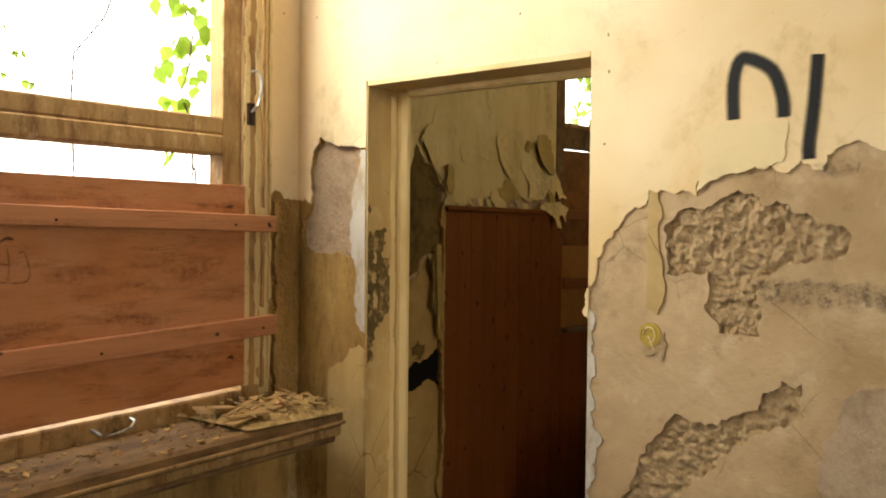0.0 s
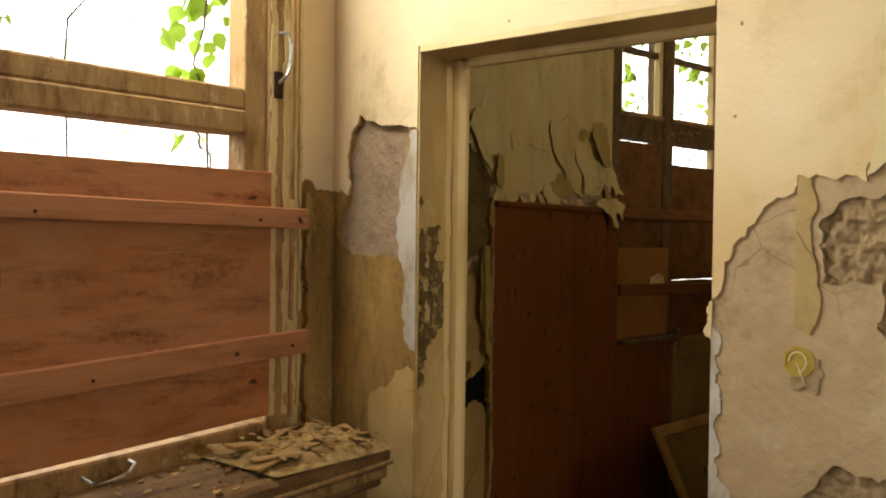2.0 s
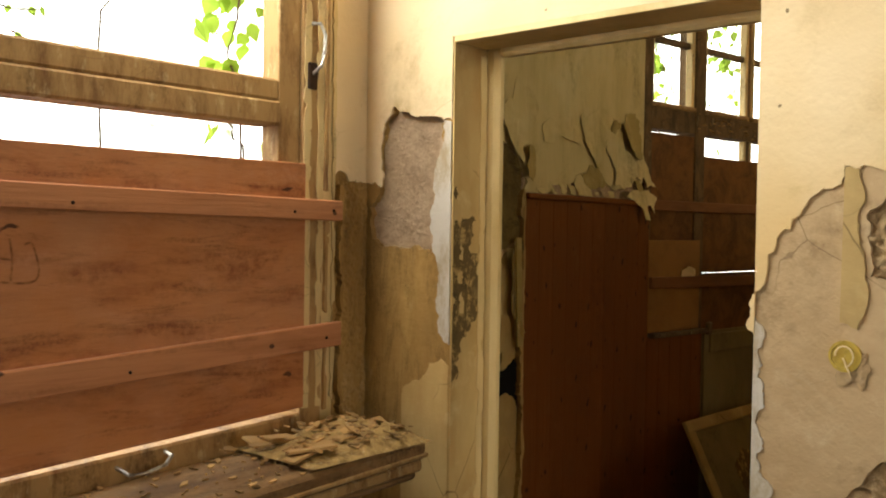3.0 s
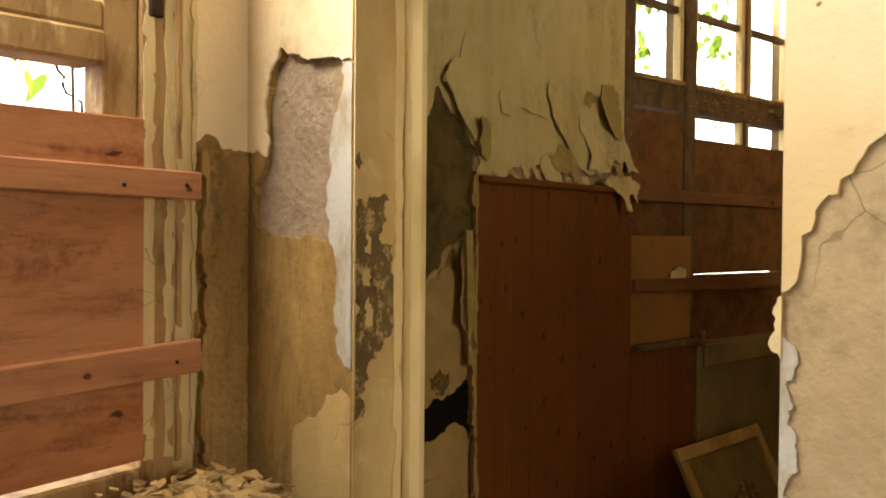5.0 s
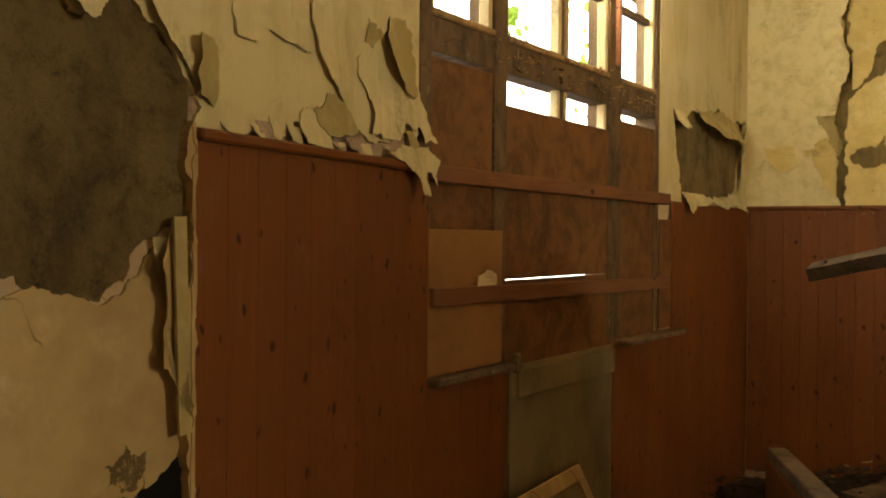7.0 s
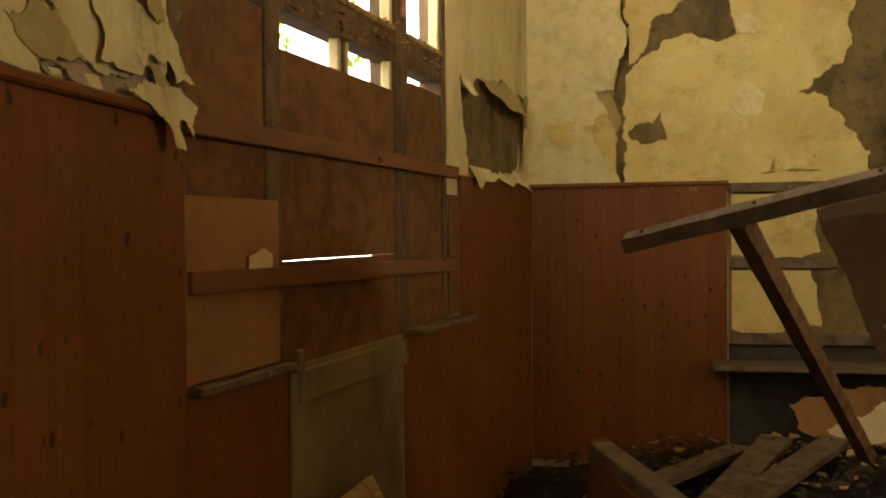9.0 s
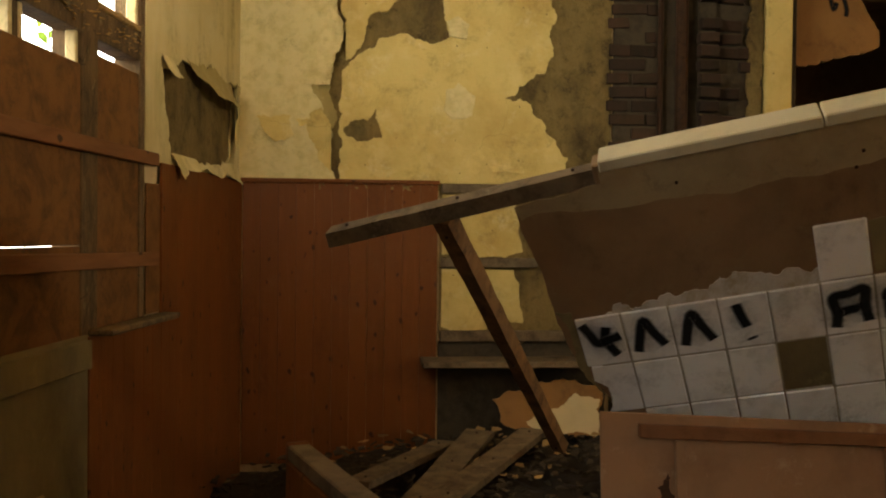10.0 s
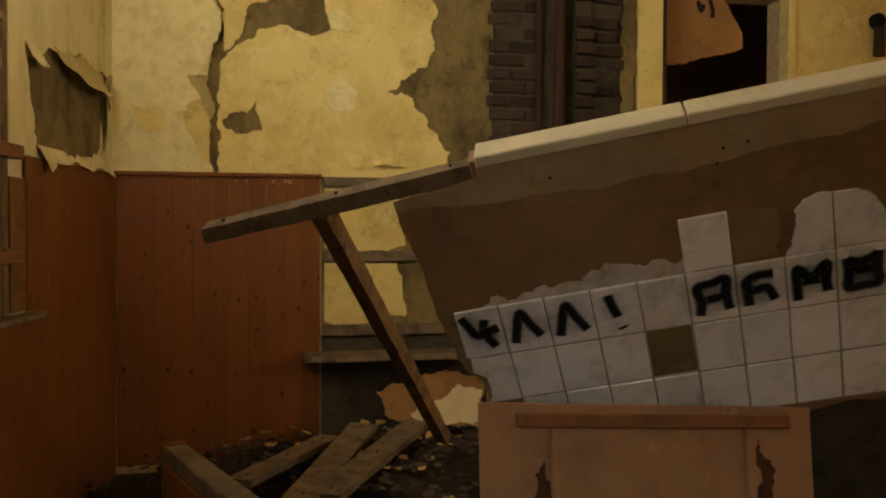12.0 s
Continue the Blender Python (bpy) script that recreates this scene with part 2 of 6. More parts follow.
PINE.piece(0.93, 1.06)
GREYB = Mat("grey_board", rgb("887850"), 0.85)
GREYB.over(rgb("564a32"), GREYB.ramp(GREYB.noise(3, 7, 0.65, (1, 1, 0.6)), 0.42, 0.68), 0.7)
GREYB.over(rgb("a0905f"), GREYB.ramp(GREYB.noise(9, 7, 0.7, offset=2), 0.58, 0.72), 0.6)
GREYB.grime(rgb("3f382a"), 5, 0.6, stretch=(1, 1, 0.5))
GREYB.relief(GREYB.noise(30, 6, 0.7), 0.003)
MDF = Mat("hardboard", rgb("9a6f3c"), 0.7)
MDF.over(rgb("7a5529"), MDF.ramp(MDF.noise(4, 5, 0.6), 0.45, 0.7), 0.5)
MDF.grime(rgb("5a3d1c"), 4, 0.5)
MDF.relief(MDF.noise(160, 3, 0.6), 0.0005)
FLOOR = Mat("dirt_floor", rgb("382d22"), 0.95)
FLOOR.over(rgb("33291e"), FLOOR.ramp(FLOOR.noise(5, 7, 0.7), 0.45, 0.66), 0.8)
FLOOR.over(rgb("75684f"), FLOOR.ramp(FLOOR.noise(18, 6, 0.7, offset=2), 0.6, 0.72), 0.6)
FLOOR.relief(FLOOR.noise(25, 8, 0.75), 0.02)
SLABP = Mat("brown_wall_paint", rgb("8a6c49"), 0.6)
SLABP.over(rgb("624a2f"), SLABP.ramp(SLABP.noise(3, 6, 0.6), 0.42, 0.7), 0.7)
SLABP.over(rgb("7d6b4e"), SLABP.ramp(SLABP.noise(20, 6, 0.7, offset=2), 0.66, 0.76), 0.5)
SLABP.grime(rgb("3a2a18"), 4, 0.5)
SLABP.grime(rgb("94805c"), 8, 0.5, 0.55, 0.68, (1, 1, 1), 44)
SLABP.over(rgb("a8987a"), SLABP.ramp(SLABP.noise(7, 6, 0.7, (0.3, 0.3, 3), 0.2, 47), 0.66, 0.72), 0.35)
SLABP.relief(SLABP.noise(40, 6, 0.7), 0.002)
TILE = Mat("white_glazed_tile", rgb("ece8de"), 0.18, spec=0.5)
TILE.over(rgb("b4ad9c"), TILE.ramp(TILE.noise(8, 6, 0.65), 0.5, 0.75), 0.6)
TILE.grime(rgb("857b66"), 7, 0.55, 0.5, 0.66)
TILE.relief(TILE.noise(6, 4, 0.5), 0.004)
TILE.piece(0.88, 1.04)


# ---- builders ----
def box(x0, x1, y0, y1, z0, z1, bevel=0.003, bm=None):
    out = bm or bmesh.new()
    r = bmesh.ops.create_cube(out, size=1)
    bmesh.ops.scale(out, vec=(x1 - x0, y1 - y0, z1 - z0), verts=r["verts"])
    bmesh.ops.translate(out, vec=((x0 + x1) / 2, (y0 + y1) / 2, (z0 + z1) / 2), verts=r["verts"])
    if bevel:
        edges = list({e for v in r["verts"] for e in v.link_edges})
        bmesh.ops.bevel(out, geom=edges, offset=bevel, segments=1, affect="EDGES")
    return out


def part(name, bm, mat, parent=None, label="", local=False, smooth=False):
    """Links a bmesh as one mesh object; its coordinates are the world's unless local."""
    me = bpy.data.meshes.new(name)
    if parent is not None and not local:
        up, where = parent, Vector((0, 0, 0))
        while up is not None:
            where += up.location
            up = up.parent
        bmesh.ops.translate(bm, vec=-where, verts=bm.verts)
    bmesh.ops.recalc_face_normals(bm, faces=bm.faces)
    bm.to_mesh(me)
    bm.free()
    me.materials.append(mat.m)
    if smooth:
        me.polygons.foreach_set("use_smooth", [True] * len(me.polygons))
    ob = new(name, me)
    ob.parent = parent
    if label:
        ob["label"] = label
    return ob


def thing(name, at, label, category, group=""):
    ob = new(name)
    ob.location = at
    ob.empty_display_size = 0.1
    return tagged(ob, label, category, group)


def structure(name, bm, mat, label, category, smooth=False):
    return tagged(part(name, bm, mat, smooth=smooth), label, category, kind="structure")


def wall_cells(us, vs, holes, put):
    """Boxes for the cells of a wall between the cuts, but for the holes."""
    us = sorted(set(us) | {h[i] for h in holes for i in (0, 1)})
    vs = sorted(set(vs) | {h[i] for h in holes for i in (2, 3)})
    for a, b in zip(us, us[1:]):
        for c, d in zip(vs, vs[1:]):
            m, n = (a + b) / 2, (c + d) / 2
            if not any(h[0] < m < h[1] and h[2] < n < h[3] for h in holes):
                put(a, b, c, d)


# ---- large structure ----
DX0, DX1 = 1.602, 1.74          # the wall with the doorway
WY = 3.262                      # face of the long window wall in the far room
BX = 6.85                       # far wall
HIGH = 3.05
bm = bmesh.new()
wall_cells((-3.2, 3.3), (0, HIGH), [(1.905, 2.735, 0, 1.98)], lambda a, b, c, d: box(DX0, DX1, a, b, c, d, 0, bm))
structure("wall_door", bm, TAN, "dividing wall of stained tan plaster with a doorless opening", "wall")
bm = bmesh.new()
# The second opening is an unseen window, added for the back fill lamp.
wall_cells((-3.3, DX0), (0, HIGH), [(-0.95, 1.335, 0.88, 2.75), (-2.9, -1.4, 0.9, 2.75)], lambda a, b, c, d: box(a, b, 3.066, 3.17, c, d, 0, bm))
structure("wall_window_near", bm, OCHRE, "near room's outer wall of stained ochre plaster", "wall")
bm = bmesh.new()
wall_cells((DX1, 3.56), (0, HIGH), [], lambda a, b, c, d: box(a, b, WY + 0.012, WY + 0.36, c, d, 0, bm))
structure("wall_window_far", bm, TAN, "far room's outer wall of old plaster beside the boarded window", "wall")


def bend(bm):
    """The window's stretch of the outer wall runs slightly inward."""
    for v in bm.verts:
        v.co.y -= 0.131 * (v.co.x - 3.59)
    return bm


def slant(*a):
    return bend(box(*a))


bm = bmesh.new()
wall_cells((3.56, BX + 0.3), (0, HIGH), [(3.561, 5.44, 0.9, 2.85)], lambda a, b, c, d: box(a, b, WY + 0.012, WY + 0.11, c, d, 0, bm))
structure("wall_window_end", bend(bm), CREAM, "outer wall of cream plaster round the far window", "wall")
bm = bmesh.new()
wall_cells((-3.2, WY), (0, HIGH), [(-1.11, -0.25, 0, 2.75)], lambda a, b, c, d: box(BX, BX + 0.25, a, b, c, d, 0, bm))
structure("wall_back", bm, ROUGH, "far wall of rough render where plaster has come away", "wall")
bm = bmesh.new()
# Both openings are unseen and added to let the south fill lamps in.
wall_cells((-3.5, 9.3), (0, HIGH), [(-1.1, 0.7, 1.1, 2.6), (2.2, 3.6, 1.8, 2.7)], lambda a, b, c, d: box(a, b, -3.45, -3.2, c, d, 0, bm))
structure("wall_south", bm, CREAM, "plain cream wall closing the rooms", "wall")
structure("wall_west", box(-3.55, -3.3, -3.2, 3.17, 0, HIGH, 0), CREAM, "plain cream wall closing the near room", "wall")
structure("wall_store", box(9.05, 9.3, -3.2, 3.6, 0, HIGH, 0), TAN, "plain wall of the dark store room", "wall")
structure("wall_door_filler", box(DX0 + 0.01, DX1 - 0.01, 3.3, 3.6, 0, HIGH, 0), TAN, "plain end of the dividing wall", "wall")
structure("wall_store_side", box(BX + 0.25, 9.05, 0.6, 0.8, 0, HIGH, 0), TAN, "plain side wall of the dark store room", "wall")
structure("ceiling", box(-3.6, 9.3, -3.45, 3.7, HIGH, HIGH + 0.2, 0), TAN, "plain stained tan plaster ceiling", "ceiling")
bm = bmesh.new()
bmesh.ops.create_grid(bm, x_segments=150, y_segments=90, size=0.5)
bmesh.ops.scale(bm, vec=(12.9, 7.1, 1), verts=bm.verts)
bmesh.ops.translate(bm, vec=(2.85, 0.1, 0), verts=bm.verts)
for v in bm.verts:
    v.co.z = 0.05 * noise.noise(v.co * 1.3) + 0.03 * noise.noise(v.co * 5)
structure("floor", bm, FLOOR, "dirt-covered floor under dust and crumbled plaster", "floor", smooth=True)

def lean(bm, slope, x0, above=None):
    """Sags towards falling x; above: only what lies below that height."""
    for v in bm.verts:
        if above is None or v.co.z < above:
            v.co.z -= slope * (x0 - v.co.x)
    return bm


# window of the near room
w1 = thing("window_1", (0.2, 3.0, 0.9), "weathered wooden window boarded up with red plywood", "window")
w1["kind"] = "structure"
part("frame_post", box(1.262, 1.335, 2.992, 3.12, 0.88, 2.75), OLDWOOD, w1)
part("frame_post", box(-0.95, -0.87, 2.992, 3.12, 0.88, 2.75), OLDWOOD, w1)
part("frame_head", box(-0.87, 1.262, 2.992, 3.12, 2.68, 2.75), OLDWOOD, w1)
part("trim_board", box(1.337, 1.402, 3.02, 3.058, 0.9, 2.9, 0.006), TRIMC, w1, "cream trim board with cracked paint")
part("sash_stile", box(1.19, 1.26, 3.0, 3.07, 1.63, 2.68), OLDWOOD, w1)
part("sash_rail", box(-0.87, 1.19, 2.998, 3.06, 1.79, 1.845, 0.006), OLDWOOD, w1)
part("transom", box(-0.87, 1.19, 2.988, 3.08, 1.727, 1.788, 0.006), OLDWOOD, w1)
part("lower_rail", lean(box(-0.87, 1.26, 2.982, 3.08, 0.88, 0.985, 0.006), 0.04, 1.26), OLDWOOD, w1)
ply = thing("plywood_sheet", (0.2, 2.98, 0.98), "red-brown plywood sheet nailed over the window", "board")
part("sheet", lean(box(-0.9, 1.255, 2.966, 2.981, 1.003, 1.634), 0.045, 1.255, 1.2), PLY, ply)
for z0, z1, slope in ((1.487, 1.541, -0.014), (1.157, 1.221, 0.045)):
    pl = thing("nailed_plank", (0.2, 2.95, z0 - 0.03), "orange-brown plank nailed across the plywood sheet", "plank", "planks on the near window")
    part("board", lean(box(-0.9, 1.365, 2.944, 2.965, z0, z1), slope, 1.365), PLANK, pl)
sill = thing("window_sill", (0.2, 2.8, 0.9), "thick crumbling wooden window sill littered with flakes", "sill")
part("board", lean(box(-1.0, 1.43, 2.69, 2.98, 0.885, 0.935, 0.01), 0.04, 1.43), SILLW, sill)
part("moulding", lean(box(-1.0, 1.42, 2.715, 2.76, 0.832, 0.8548, 0.008), 0.04, 1.43), SILLW, sill)
part("moulding", lean(box(-1.0, 1.428, 2.683, 2.6895, 0.893, 0.905, 0.003), 0.04, 1.43), OLDWOOD, sill)
part("nosing", lean(box(-1.0, 1.425, 2.70, 2.74, 0.855, 0.8845, 0.006), 0.04, 1.43), OLDWOOD, sill)

# window of the far room
w2 = thing("window_2", (5.0, 3.3, 0.9), "wide many-paned wooden window, glazed above and boarded below", "window")
w2["kind"] = "structure"
for x0, x1 in ((3.56, 3.62), (3.976, 4.06), (4.886, 5.01), (5.392, 5.44)):
    part("post", slant(x0, x1, 3.262, 3.36, 0.9, 2.85), FARWOOD, w2)
for x0, x1 in ((3.62, 3.976), (4.06, 4.886), (5.01, 5.392)):
    part("transom", slant(x0, x1, 3.264, 3.35, 1.96, 2.065), FARWOOD, w2)
    part("head", slant(x0, x1, 3.264, 3.35, 2.75, 2.85), FARWOOD, w2)
part("glazing_bar", slant(4.47, 4.51, 3.28, 3.32, 2.066, 2.75), FARWOOD, w2)
part("glazing_bar", slant(4.47, 4.51, 3.28, 3.32, 1.85, 1.959), FARWOOD, w2)
for x0, x1, z0, z1 in ((3.62, 3.976, 0.9, 1.945), (4.058, 4.888, 0.9, 1.2625), (4.057, 4.889, 1.2648, 1.855), (5.008, 5.392, 0.9, 1.91)):
    b = thing("boarding_sheet", ((x0 + x1) / 2, 3.27 - 0.131 * ((x0 + x1) / 2 - 3.59), z0), "red-brown board closing the lower window light", "board", "boards in the far window")
    part("sheet", slant(x0, x1, 3.268, 3.283, z0, z1), BROWN, b)
for z0, z1 in ((1.57, 1.62), (1.20, 1.255)):
    pl = thing("nailed_plank", (4.5, 3.12, z0), "dark orange-brown plank nailed across the window boards", "plank", "planks on the far window")
    bm = slant(3.6, 5.53, 3.236, 3.26, z0, z1)
    if z0 < 1.5:
        for v in bm.verts:
            v.co.z -= 0.012 * (v.co.x - 3.6)
    part("board", bm, PLANK2, pl)


def cladding(name, u0, u1, z0, z1, step, place, label):
    th = thing(name, place(u0, 0, z0), label, "wainscot", "stained pine wainscot")
    n = max(1, round((u1 - u0) / step))
    w = (u1 - u0) / n
    for i in range(n):
        bm = box(u0 + i * w + 0.0004, u0 + (i + 1) * w - 0.0004, -0.012, 0.0, z0, z1, 0.001)
        for v in bm.verts:
            v.co = Vector(place(*v.co))
        part("pine_board", bm, PINE, th)
    return th


def on_long(u, d, z):
    return (u, WY + d, z)


def on_back(u, d, z):
    return (BX + d, -u, z)


def on_pier(u, d, z):
    return (u, WY + d - 0.131 * (u - 3.59), z)


long_clad = cladding("wainscot", 2.6, 3.59, 0, 1.6, 0.095, on_long, "tall red-brown stained pine cladding beside the boarded window")
cladding("wainscot", 3.592, 4.045, 0, 0.97, 0.095, on_pier, "red-brown stained pine cladding under the window")
cladding("wainscot", 4.92, 5.60, 0, 0.96, 0.095, on_pier, "dark red-brown pine cladding under the window's end")
cladding("wainscot", 5.602, 6.835, 0, 1.59, 0.095, on_pier, "dark pine cladding between window and room corner")
back_clad = cladding("wainscot", -2.82, -1.76, 0.05, 1.585, 0.1, on_back, "red-brown pine cladding along the far wall")


# ---- torn coats of paint, plaster and paper ----
def ragged(pts, jag, rng, fine=0.012):
    """An outline roughened by midpoint breaks; level and upright edges stay straight."""
    out = []
    for (a, b), (c, d) in zip(pts, pts[1:] + pts[:1]):
        seg = [Vector((a, b)), Vector((c, d))]
        if abs(a - c) > 0.004 and abs(b - d) > 0.004:
            while (seg[1] - seg[0]).length > fine and len(seg) < 70:
                nxt = [seg[0]]
                for p, q in zip(seg, seg[1:]):
                    way = q - p
                    nxt += [(p + q) / 2 + Vector((-way.y, way.x)).normalized() * rng.uniform(-1, 1) * min(jag * way.length, 0.022) + way * rng.uniform(-0.1, 0.1), q]
                seg = nxt
        out += seg[:-1]
    return out


def coat(pts, place, depth, jag=0.22, holes=(), seed=1, fine=0.012):
    """A thin solid layer on a wall: place(u, d, z) puts it, d runs from 0 out to -depth."""
    rng = random.Random(seed)
    bm = bmesh.new()
    for loop in [pts, *holes]:
        vs = [bm.verts.new((p.x, 0, p.y)) for p in ragged(list(loop), jag, rng, fine)]
        for a, b in zip(vs, vs[1:] + vs[:1]):
            bm.edges.new((a, b))
    bmesh.ops.triangle_fill(bm, use_beauty=True, edges=bm.edges[:], normal=(0, -1, 0))
    r = bmesh.ops.extrude_face_region(bm, geom=bm.faces[:])
    for v in r["geom"]:
        if isinstance(v, bmesh.types.BMVert):
            v.co.y -= depth
    for v in bm.verts:
        v.co = Vector(place(*v.co))
    return bm


def crust(u0, u1, z0, z1, place, depth, step=0.008, seed=1, grain=1.0):
    """A lumpy patch of bare render."""
    bm = bmesh.new()
    nu, nz = int((u1 - u0) / step), int((z1 - z0) / step)
    off = Vector((seed * 7.1, 0, 0))
    grid = []
    for i in range(nu + 1):
        row = []
        for j in range(nz + 1):
            u, z = u0 + (u1 - u0) * i / nu, z0 + (z1 - z0) * j / nz
            p = (Vector((u, 0, z)) + off) * grain
            h = noise.fractal(p * 22, 0.8, 2.1, 5) * 0.5 + noise.noise(p * 60) * 0.4
            row.append(bm.verts.new(place(u, -depth * min(1.0, max(0.04, 0.6 + 0.85 * h)), z)))
        grid.append(row)
    for i in range(nu):
        for j in range(nz):
            bm.faces.new((grid[i][j], grid[i + 1][j], grid[i + 1][j + 1], grid[i][j + 1]))
    return bm


def curl(place, u, z, w, h, out, seed, up=False):
    """A torn tongue of paper that bends away from the wall towards its tip."""
    rng = random.Random(seed)
    bm = bmesh.new()
    rows, lean = [], rng.uniform(-0.45, 0.45)
    bow, notch = rng.uniform(0.7, 1.3), rng.uniform(-0.5, 0.5)
    sides = [[1.0], [1.0]]
    for side in sides:
        for j in range(8):
            side.append(max(0.04, (1 - ((j + 1) / 8) ** bow) * rng.uniform(0.6, 1.25)))
    for j in range(9):
        t = j / 8
        zz = z + (h if up else -h) * math.sin(t * 1.35) / math.sin(1.35)
        row = []
        for i in range(5):
            s = i / 4 * 2 - 1
            d = 0.003 + 0.4 * out * t ** 1.7 + 0.7 * out * t * (s * s) * rng.uniform(0.3, 1) + 0.002 * rng.random()
            half = w / 2 * sides[s > 0][j] + 0.002
            tip = (0.16 * h * (abs(s - notch) < 0.3) + 0.022 * w / 0.1 * rng.uniform(-1, 1)) * t * t
            row.append(bm.verts.new(place(u + s * half + lean * w * t, -d, zz + (-tip if up else tip))))
        rows.append(row)
    for a, b in zip(rows, rows[1:]):
        for i in range(4):
            bm.faces.new((a[i], a[i + 1], b[i + 1], b[i]))
    r = bmesh.ops.solidify(bm, geom=bm.faces[:], thickness=0.0012)
    return bm


def peel(pts, place, hinge, lift, seed, jag=0.2, base=0.004, power=1.8, fine=0.008, step=0.022):
    """A torn sheet that stands off the wall, more so the farther it is from its hinge line."""
    rng = random.Random(seed)
    bm = bmesh.new()
    vs = [bm.verts.new((p.x, 0, p.y)) for p in ragged(list(pts), jag, rng, fine)]
    for a, b in zip(vs, vs[1:] + vs[:1]):
        bm.edges.new((a, b))
    bmesh.ops.triangle_fill(bm, use_beauty=True, edges=bm.edges[:], normal=(0, -1, 0))
    for axis, no in ((0, (1, 0, 0)), (2, (0, 0, 1))):
        lo, hi = min(v.co[axis] for v in bm.verts), max(v.co[axis] for v in bm.verts)
        for k in range(1, int((hi - lo) / step) + 1):
            at = [0, 0, 0]
            at[axis] = lo + k * step
            bmesh.ops.bisect_plane(bm, geom=bm.verts[:] + bm.edges[:] + bm.faces[:], plane_co=at, plane_no=no)
    h0, h1 = Vector(hinge[0]), Vector(hinge[1])
    along = (h1 - h0).normalized()
    side = Vector((-along.y, along.x))
    far_off = {v: abs((Vector((v.co.x, v.co.z)) - h0).dot(side)) for v in bm.verts}
    most = max(far_off.values()) or 1.0
    for v in bm.verts:
        t = far_off[v] / most
        q = Vector((v.co.x * 16 + seed, 0.3, v.co.z * 16))
        v.co.y = -(base + lift * t ** power * (1 + 0.45 * noise.noise(q)) + 0.003 * noise.noise(q * 2.2) * min(1, 3 * t) + 0.0015 * t)
    r = bmesh.ops.extrude_face_region(bm, geom=bm.faces[:])
    for v in r["geom"]:
        if isinstance(v, bmesh.types.BMVert):
            v.co.y -= 0.0016
    for v in bm.verts:
        v.co = Vector(place(*v.co))
    return bm


def chipped(place, u0, u1, z0, z1, depth, wob, seed, step=0.03):
    """An upright strip of old paint with both long edges flaked away unevenly."""
    r = random.Random(seed)
    n = max(3, int((z1 - z0) / step))
    zs = [z0 + (z1 - z0) * i / n for i in range(n + 1)]
    a = [(u0 + wob * max(0.0, r.gauss(0.3, 0.6)), z + r.uniform(0.002, 0.3 * step)) for z in zs]
    b = [(u1 - wob * max(0.0, r.gauss(0.3, 0.6)), z + r.uniform(0.002, 0.3 * step)) for z in zs]
    return coat(a + b[::-1], place, depth, 0.2, seed=seed, fine=0.01)


def stroke(pts, place, width, lift=0.0012):
    """A sprayed line, dense in the middle and thinning out to its edges."""
    bm = bmesh.new()
    lay = bm.verts.layers.float.new("spray_load")
    pts = [Vector(p) for p in pts]
    fine = []
    for i in range(len(pts) - 1):
        p0, p1, p2, p3 = pts[max(i - 1, 0)], pts[i], pts[i + 1], pts[min(i + 2, len(pts) - 1)]
        for k in range(6):
            t = k / 6
            fine.append(0.5 * (2 * p1 + (p2 - p0) * t + (2 * p0 - 5 * p1 + 4 * p2 - p3) * t * t + (3 * p1 - p0 - 3 * p2 + p3) * t ** 3))
    fine.append(pts[-1])
    rows = []
    cols = (-1.6, -0.7, 0.0, 0.7, 1.6)
    for i, p in enumerate(fine):
        way = (fine[min(i + 1, len(fine) - 1)] - fine[max(i - 1, 0)]).normalized()
        side = Vector((-way.y, way.x))
        rows.append([(bm.verts.new(place((p + side * c * width).x, -lift, (p + side * c * width).y)), 1.0 if abs(c) < 0.1 else 0.85 if abs(c) < 0.9 else 0.0) for c in cols])
    for a, b in zip(rows, rows[1:]):
        for i in range(4):
            q = (a[i], a[i + 1], b[i + 1], b[i])
            bm.faces.new([v for v, _ in q])
            for v, x in q:
                v[lay] = x
    return bm


SPRAY = Mat("black_spray", rgb("14120f"), 0.7)
att = SPRAY.t.nodes.new("ShaderNodeAttribute")
att.attribute_name = "spray_load"
SPRAY.link(SPRAY.math("MULTIPLY", SPRAY.ramp(SPRAY.math("ADD", att.outputs["Fac"], SPRAY.math("MULTIPLY", SPRAY.noise(120, 3, 0.6), 0.35)), 0.15, 1.0), 0.96), SPRAY.b.inputs["Alpha"])
FAINT = Mat("worn_spray", rgb("4a4238"), 0.8)
att = FAINT.t.nodes.new("ShaderNodeAttribute")
att.attribute_name = "spray_load"
FAINT.link(FAINT.math("MULTIPLY", FAINT.math("MULTIPLY", att.outputs["Fac"], FAINT.ramp(FAINT.noise(70, 5, 0.7), 0.42, 0.58)), 0.42), FAINT.b.inputs["Alpha"])
PENCIL = Mat("pencil_line", rgb("3c1a10"), 0.8)
att = PENCIL.t.nodes.new("ShaderNodeAttribute")
att.attribute_name = "spray_load"
PENCIL.link(PENCIL.math("MULTIPLY", PENCIL.math("MULTIPLY", att.outputs["Fac"], PENCIL.ramp(PENCIL.noise(60, 4, 0.7), 0.3, 0.6)), 0.6), PENCIL.b.inputs["Alpha"])
MIST = Mat("spray_mist", rgb("2a2622"), 0.8)
att = MIST.t.nodes.new("ShaderNodeAttribute")
att.attribute_name = "spray_load"
